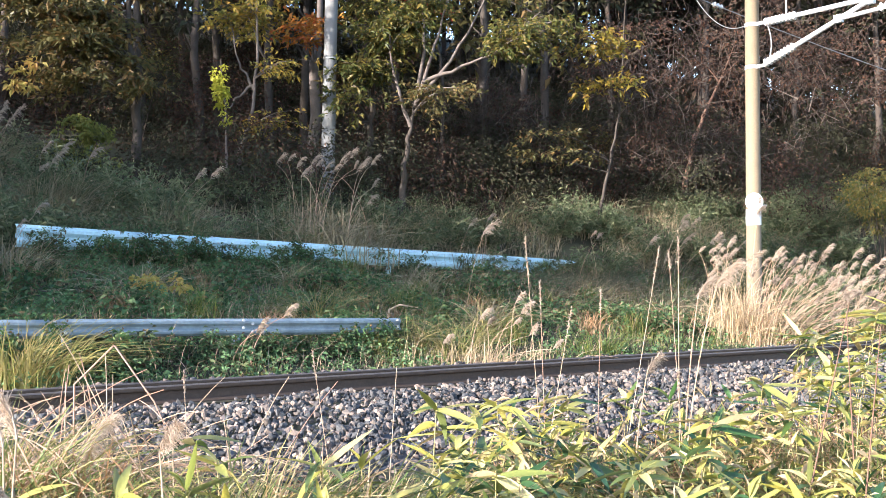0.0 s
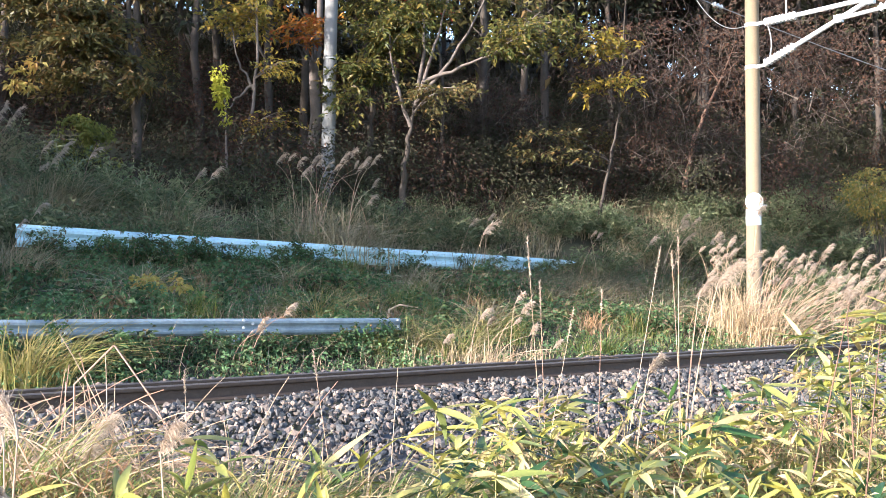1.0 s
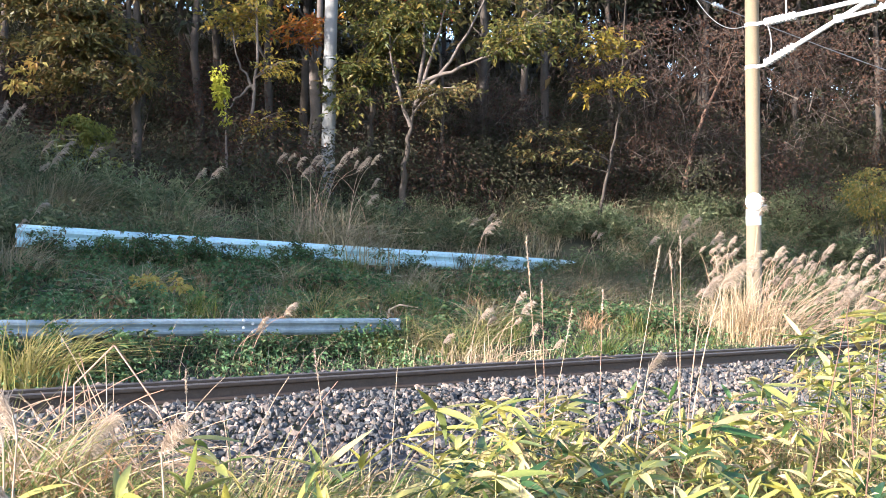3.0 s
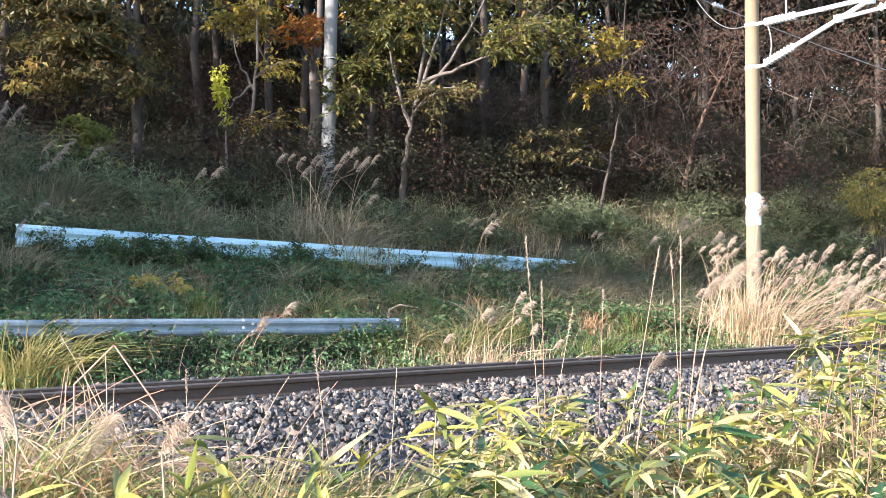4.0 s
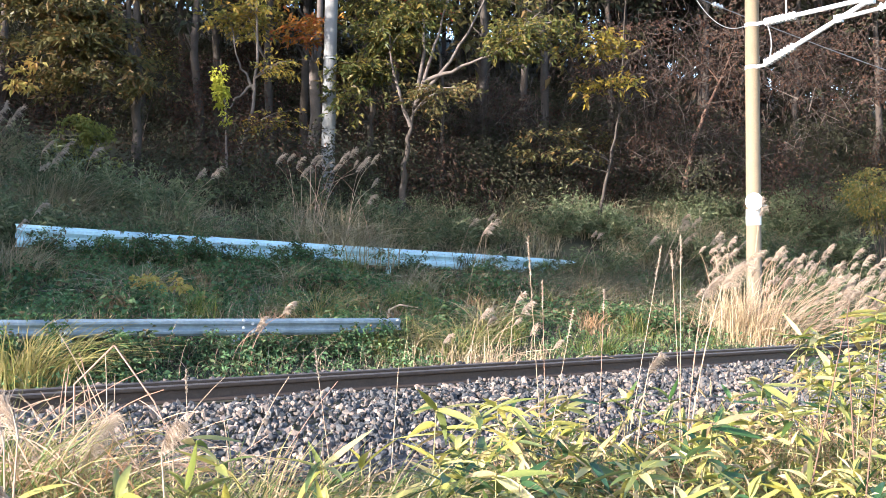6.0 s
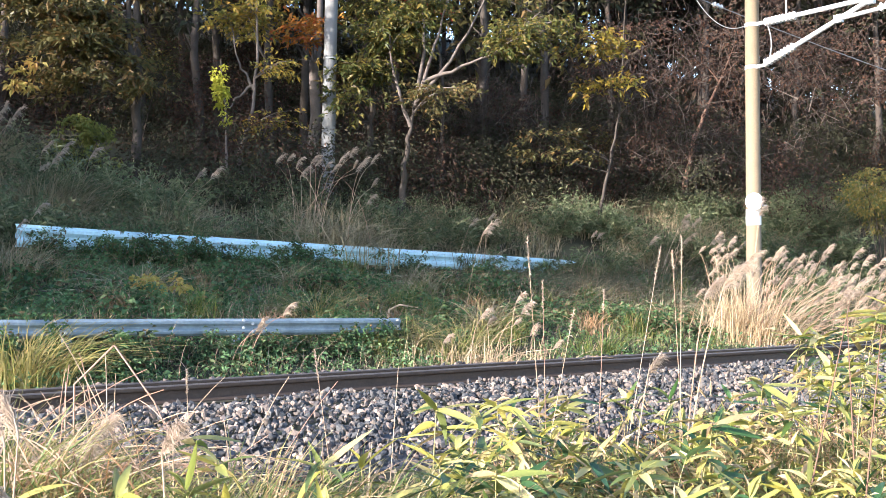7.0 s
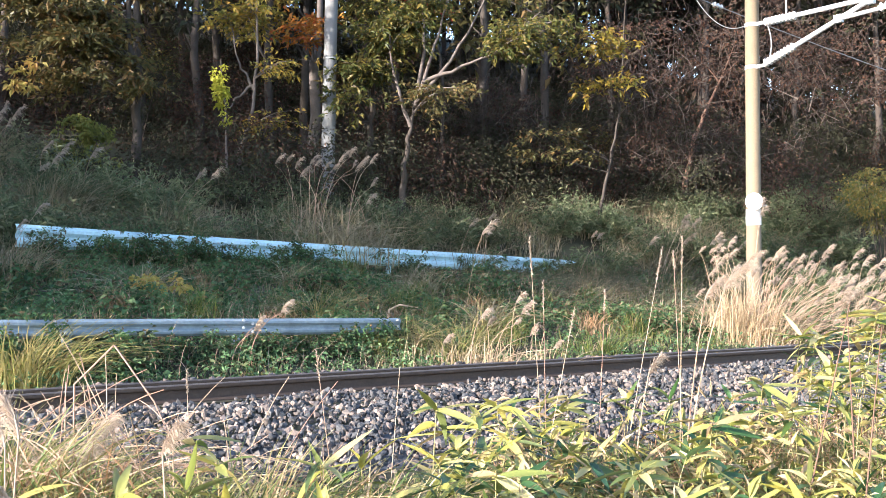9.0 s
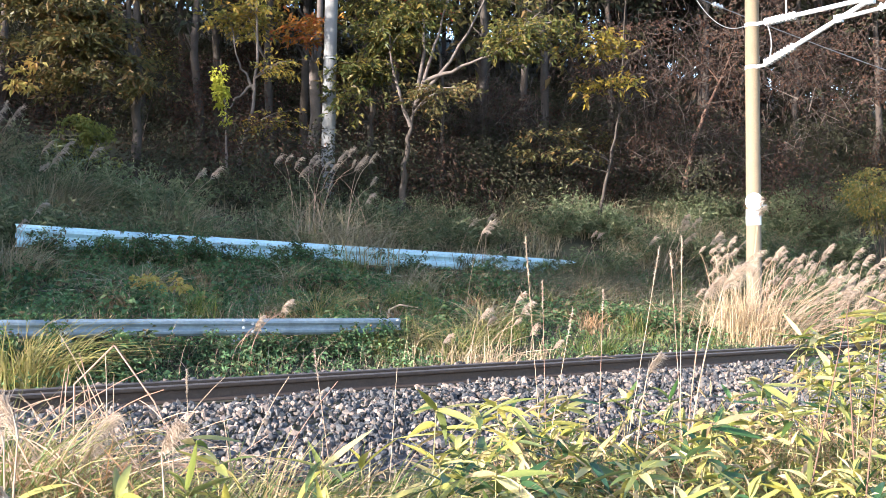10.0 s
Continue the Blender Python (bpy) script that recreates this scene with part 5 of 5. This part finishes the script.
    add(pampas("pale dry grass tuft over the guardrail's end", -6.15, 15.3, 2, 1.0, 0.5, (0.5, 0), 320, 0.95, 141, "grass_dull", 0.25, bw=0.014), 0.4, 14)
    add(arching_plumes("two curved plumes of pampas grass before the lower guardrail", -2.5, 12.2, 0.42, [(0.40, 0, 0.53), (0.69, 0, 0.66), (0.36, 0.05, 0.46)], 110, 0.21, 36, 0.4, "grass_dry", 0.25, bow=0.2), 2.6, 9)
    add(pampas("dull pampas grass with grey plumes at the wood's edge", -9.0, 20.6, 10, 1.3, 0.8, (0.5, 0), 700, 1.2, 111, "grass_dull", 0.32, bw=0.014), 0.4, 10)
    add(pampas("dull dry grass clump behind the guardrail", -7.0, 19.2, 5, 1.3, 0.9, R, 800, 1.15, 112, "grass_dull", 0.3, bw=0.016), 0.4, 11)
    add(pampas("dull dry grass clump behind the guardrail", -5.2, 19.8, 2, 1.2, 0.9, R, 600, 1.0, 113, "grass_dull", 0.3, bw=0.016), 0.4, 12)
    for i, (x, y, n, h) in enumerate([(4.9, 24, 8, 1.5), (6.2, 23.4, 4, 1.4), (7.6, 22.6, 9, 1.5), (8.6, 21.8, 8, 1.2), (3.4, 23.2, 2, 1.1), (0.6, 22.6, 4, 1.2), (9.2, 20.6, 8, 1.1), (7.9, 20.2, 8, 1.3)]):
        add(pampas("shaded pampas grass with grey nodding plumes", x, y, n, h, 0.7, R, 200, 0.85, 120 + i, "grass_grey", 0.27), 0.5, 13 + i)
    add(pampas("single long arching plume over the guardrail", 0.4, 18.4, 1, 1.35, 0.1, (1.3, 0), 10, 0.5, 140, "grass_grey", 0.36), 0.9, 22)
    # foreground plumes and tufts on the near bank
    for i, (x, y, n, h, nb, bh) in enumerate([(-2.05, 4.9, 1, 0.72, 420, 0.62), (-1.75, 5.0, 1, 0.6, 420, 0.6), (-1.45, 4.4, 0, 0, 420, 0.6), (-1.85, 4.5, 0, 0, 420, 0.62), (-1.15, 4.6, 0, 0, 320, 0.55), (-1.3, 3.6, 0, 0, 300, 0.6), (-0.55, 3.7, 0, 0, 220, 0.5), (-0.1, 3.9, 0, 0, 220, 0.48), (-1.95, 4.6, 0, 0, 300, 0.85), (-1.6, 4.7, 0, 0, 300, 0.75), (-2.15, 5.2, 0, 0, 300, 0.8), (-1.2, 4.1, 0, 0, 260, 0.65), (-1.35, 4.8, 0, 0, 220, 0.5), (-0.75, 4.3, 0, 0, 260, 0.7), (-1.2, 4.2, 0, 0, 260, 0.5), (-1.6, 4.3, 0, 0, 240, 0.55), (-0.95, 3.9, 0, 0, 240, 0.72), (-0.45, 4.2, 0, 0, 240, 0.68), (-0.3, 4.0, 0, 0, 240, 0.74), (-0.1, 4.2, 0, 0, 220, 0.66), (0.1, 4.0, 0, 0, 200, 0.7), (-0.6, 3.8, 0, 0, 240, 0.78)]):
        add(pampas("near grass tuft with soft pinkish plumes" if n else "near tuft of green and withered grass blades", x, y, n, h, 0.28, R, nb, bh, 150 + i, ("grass_dry", "grass_gold", "grass_green", "rust_straw", "grass_gold", "grass_green")[i % 6], 0.22, bw=0.012, fine=True), 0.25, 23 + i)
    for i, (x, y, z0, tx, tz, head) in enumerate([
            (0.57, 6.0, 0.6, 0.46, 1.74, 0.22), (0.60, 6.2, 0.6, 0.56, 1.49, 0.2), (0.55, 6.0, 0.7, 0.72, 1.34, 0.2), (0.87, 6.1, 0.6, 0.9, 1.44, 0.12),
            (1.03, 6.2, 0.7, 1.25, 1.69, 0.2), (1.32, 6.0, 0.7, 1.32, 1.74, 0.16), (1.36, 6.05, 0.7, 1.28, 1.66, 0.1), (-0.52, 5.4, 0.55, -0.66, 1.15, 0.16), (-0.26, 4.6, 0.5, -0.2, 1.13, 0.0),
            (-1.24, 5.3, 0.6, -1.28, 1.05, 0.12), (-1.70, 5.5, 0.5, -1.69, 1.02, 0.0)]):
        add(stalk("thin pale dead stalk with a seed head above the bamboo", x, y, z0 - 0.35, (tx, y, tz), head, 200 + i), 0.8, 30 + i)
    for i, (x, y, n, h, pl) in enumerate([(-1.2, 3.0, 3, 1.08, 0.15), (-0.84, 3.1, 1, 1.22, 0.18)]):
        add(pampas("soft pinkish plume close by on the near bank", x, y, n, h, 0.08, (0.12, 0), 12, 0.5, 170 + i, "grass_dry", pl, bw=0.006, fine=True), 0.3, 50 + i)
    rng = np.random.default_rng(77)
    b = Build()
    for i in range(300):
        x, y = rng.uniform(-2.4, -0.9), rng.uniform(4.2, 6.0)
        p0 = np.array([x, y, float(ground_z(x, y)) + rng.uniform(0.05, 0.3) + 0.32 * rng.random() * min(1.0, max(0.0, (-0.9 - x) / 0.8))])
        d = norm(np.array([rng.normal(), rng.normal() * 0.5, rng.normal() * 0.45])) * rng.uniform(0.2, 0.6)
        tube(b, bezier(p0, p0 + d * 0.5 + [0, 0, 0.05], p0 + d, 5), np.linspace(0.0035, 0.002, 5), 5, False)
    tagged(new("fallen_stems", b.mesh("fallen_stems", MAT["straw"])), "criss-cross fallen straw stems beside the ballast", "straw", kind="stuff")
    add(pampas("near pampas stems with silvery plumes nodding over the rail", 1.36, 6.1, 2, 1.42, 0.04, (0.35, 0), 6, 0.5, 180, "grass_dry", 0.2, bw=0.006, fine=True), 1.6, 61)
    add(pampas("near pampas stem with an upright pale plume", 1.08, 6.1, 1, 0.95, 0.03, (0.3, 0), 6, 0.4, 183, "grass_dry", 0.2, bw=0.006, fine=True), 0.5, 62)
    add(pampas("tall pampas stem with a silvery plume beside the overhead pole", 5.42, 18.9, 2, 2.25, 0.08, (0.4, 0), 20, 0.8, 184, "grass_pale", 0.3, low=0.9), 1.2, 63)
    # orange-leaved plant on the bank, its patch of sun put into the leaf colour
    x, y = -3.86, 14.6
    root = thing("bank_plant", "low plant with yellow and orange withering leaves on the bank", "plant", at(x, y))
    rng2 = np.random.default_rng(5)
    cb = Build()
    pads = crown_leaves(cb, (0, 0, 0.4), (0.42, 0.3, 0.12), 16, 24, 0.11, rng2)
    part("foliage", cb, MAT["oak_gold"], root)
    for e in pads[:7]:
        part("stem", tube(Build(), bezier((0, 0, -0.05), e * [0.4, 0.4, 0.8], e, 6), 0.006, 5, False), MAT["straw"], root)
    # a dead branch on the bank
    x, y = -0.65, 14.9
    root = thing("dead_branch", "short pale dead branch lying in the weeds", "branch", at(x, y, 0.18))
    part("stick", tube(Build(), [(-0.15, 0, -0.2), (-0.1, 0, 0.1), (0.05, 0, 0.17), (0.3, 0.02, 0.13)], [0.012, 0.016, 0.014, 0.006], 7), MAT["straw"], root)
    # reddish stems over the bamboo
    for i, (x, y, tx, tz) in enumerate([(1.62, 4.9, 1.86, 1.40), (1.78, 4.6, 1.88, 1.30), (2.0, 5.2, 1.96, 1.32)]):
        add(stalk("reddish leafless stem rising from the bamboo", x, y, 0.3, (tx, y, tz), 0, 230 + i, "bark_red", 0.005), 0.2, 64 + i)
    # the bent reed
    root = thing("bent_reed", "dry reed snapped into a sharp peak over the rail", "reed", pose(-1.89, 5.5, 0.2))
    part("stem", tube(Build(), [(0, 0, 0), (0.0, 0, 0.765), (0.2, 0, 0.963), (0.206, 0, 0.963), (0.415, -0.02, 0.68), (0.47, -0.02, 0.56)], [0.006, 0.0055, 0.005, 0.005, 0.0045, 0.003], 6), MAT["straw"], root, "", True)
    # broken reed stems standing and leaning on the near bank
    for i, (x, y, tx, ty, tz, r) in enumerate([(-1.66, 5.3, -1.70, 5.4, 1.13, 0.004), (-2.0, 5.6, -1.97, 5.6, 0.97, 0.006), (-1.15, 4.6, -1.2, 4.7, 0.72, 0.005), (-1.55, 4.6, -1.62, 4.7, 0.70, 0.006), (-2.25, 5.4, -1.75, 5.6, 0.83, 0.0045), (-1.5, 5.4, -2.1, 5.6, 0.92, 0.0035), (-1.3, 5.1, -1.75, 5.3, 1.04, 0.003), (-2.1, 5.0, -1.5, 5.1, 0.66, 0.005), (-1.75, 4.5, -1.82, 4.5, 0.78, 0.006), (-0.62, 4.4, -0.36, 4.6, 0.86, 0.003)]):
        stalk("broken pale reed stem standing in the near grass", x, y, 0.1, (tx, ty, tz), 0, 260 + i, "straw", r, 0.02)


build_grasses()


# ---------------------------------------------------------------- dwarf bamboo
def bamboo_leaf(length, width, droop, rng):
    b = Build()
    n = 8
    v, uv = [], []
    for k in range(n + 1):
        u = k / n
        w = width * (0.10 + 0.9 * np.sin(np.pi * min(1, u * 0.94 + 0.06) ** 0.75)) * 0.5 if k < n else 0.0008
        c = np.array([length * u * (1 - 0.15 * droop * u), 0, -length * droop * u ** 2 * 0.55])
        tw = rng.uniform(-0.1, 0.1) + 0.25 * u
        for e in (-1, 0, 1):
            v.append(c + np.array([0, e * w * np.cos(tw), abs(e) * w * 0.28 + e * w * np.sin(tw) * 0.5]))
            uv.append((0.5 + 0.5 * e, u))
    o = np.arange(n)[:, None] * 3
    b.add(v, np.concatenate([o + [0, 1, 4, 3], o + [1, 2, 5, 4]]), uv)
    return b.mesh("leaf", MAT["bamboo"], True)


def build_bamboo():
    rng = np.random.default_rng(31)
    shapes = [bamboo_leaf(rng.uniform(0.15, 0.25), rng.uniform(0.029, 0.047), d, rng) for d in (0.1, 0.25, 0.4, 0.55, 0.75, 0.95)]
    kinds = []
    for i in range(9):
        h = rng.uniform(0.42, 0.72)
        root = thing("dwarf_bamboo", "dwarf bamboo plant with broad yellow-green leaves, pale at the edges", "bamboo", pose(0, 0, -50), "dwarf bamboo of the near bank")
        tip = np.array([rng.uniform(-0.12, 0.12), rng.uniform(-0.12, 0.12), h])
        part("culm", tube(Build(), bezier((0, 0, -0.05), (0, 0, h * 0.6), tip, 8), np.linspace(0.004, 0.002, 8), 6, False), MAT["culm"], root, "", True)
        whorl = int(rng.integers(5, 8))
        first = rng.uniform(0, 360)
        for k in range(whorl + int(rng.integers(4, 7))):
            lf = part("leaf", shapes[rng.integers(6)], None, root)
            top = k < whorl
            base = tip * (rng.uniform(0.93, 1.0) if top else rng.uniform(0.45, 0.9))
            lf.matrix_basis = pose(*base, rng.uniform(-40, 40), rng.uniform(-52, 18) if top else rng.uniform(-40, 35), first + 360 * k / whorl + rng.uniform(-22, 22))
        kinds.append(root)
    count = 0
    used = set()
    for y in np.arange(3.35, 7.0, 0.2):
        for x in np.arange(-1.9, 3.4, 0.2):
            xx, yy = x + rng.uniform(-0.12, 0.12), y + rng.uniform(-0.12, 0.12)
            s, q = sq(xx, yy)
            # the bed widens towards the pole end of the bank
            if q > -3.1 + 0.03 * s or xx > 0.47 * yy + 0.25:
                continue
            edge = (xx + 0.4 - (yy - 3.4) * 0.22)
            if edge < 0 and rng.random() > 0.5 * (yy < 4.7):
                continue
            i = int(rng.integers(9))
            m = pose(xx, yy, float(ground_z(xx, yy)) + 0.02 + 0.3 * np.clip(xx - 1.5, 0, 1.5) - 0.07 * np.clip(yy - 4.0, 0, 2) * (xx < 2.1) - (0.2 if yy > 4.4 else 0.06) * (edge < 0), rng.uniform(-14, 14), rng.uniform(-14, 14), rng.uniform(0, 360)) @ Matrix.Diagonal((*[float(rng.uniform(0.74, 1.04))] * 3, 1))
            if i not in used:
                used.add(i)
                kinds[i].matrix_basis = m
            else:
                copy_thing(kinds[i], m)
            count += 1


build_bamboo()


# ---------------------------------------------------------------- wind
# three ways in which the gusts lean the stems, in parts of their strength
WIND_T = (0.0, 0.5, 1.0, 1.5, 2.0, 2.5, 3.2, 4.0, 4.5, 5.0, 5.5, 6.2, 7.0, 7.5, 8.0, 8.5, 9.0, 9.5, 10.0)
GUSTS = (
    (0.0, 0.0, 0.5, 0.6, 0.5, 0.25, 0.2, 0.25, 0.25, 0.25, 0.5, 0.55, 0.6, 0.5, 1.0, 1.0, 0.9, 0.6, 0.25),
    (0.0, 0.0, 0.15, 0.6, 0.6, 0.6, 0.55, 0.6, 0.58, 0.58, 0.7, 0.75, 0.8, 0.72, 0.75, 0.7, 1.0, 0.9, 0.7),
    (0.0, 0.0, 0.0, 0.27, 0.18, 0.0, -0.15, -0.27, -0.45, -0.55, -0.45, -0.35, -0.27, -0.27, -0.45, -0.55, -0.8, -1.0, -1.0),
)


def motions():
    """The light wind: each clump and stalk leans a little about its foot."""
    for ob, deg, ph in SWAY:
        foot = ob.matrix_basis.copy()
        gust = GUSTS[2] if ph in (0, 9, 22) else GUSTS[ph % 2]
        rows = []
        for t, g in zip(WIND_T, gust):
            a = deg * (1.3 * g + 0.15 * math.sin(2.3 * t + ph * 1.7))
            c = deg * 0.25 * math.sin(1.1 * t + ph)
            rows.append((t, foot @ pose(0, 0, 0, c, a, 0)))
        walk(ob, rows)


motions()
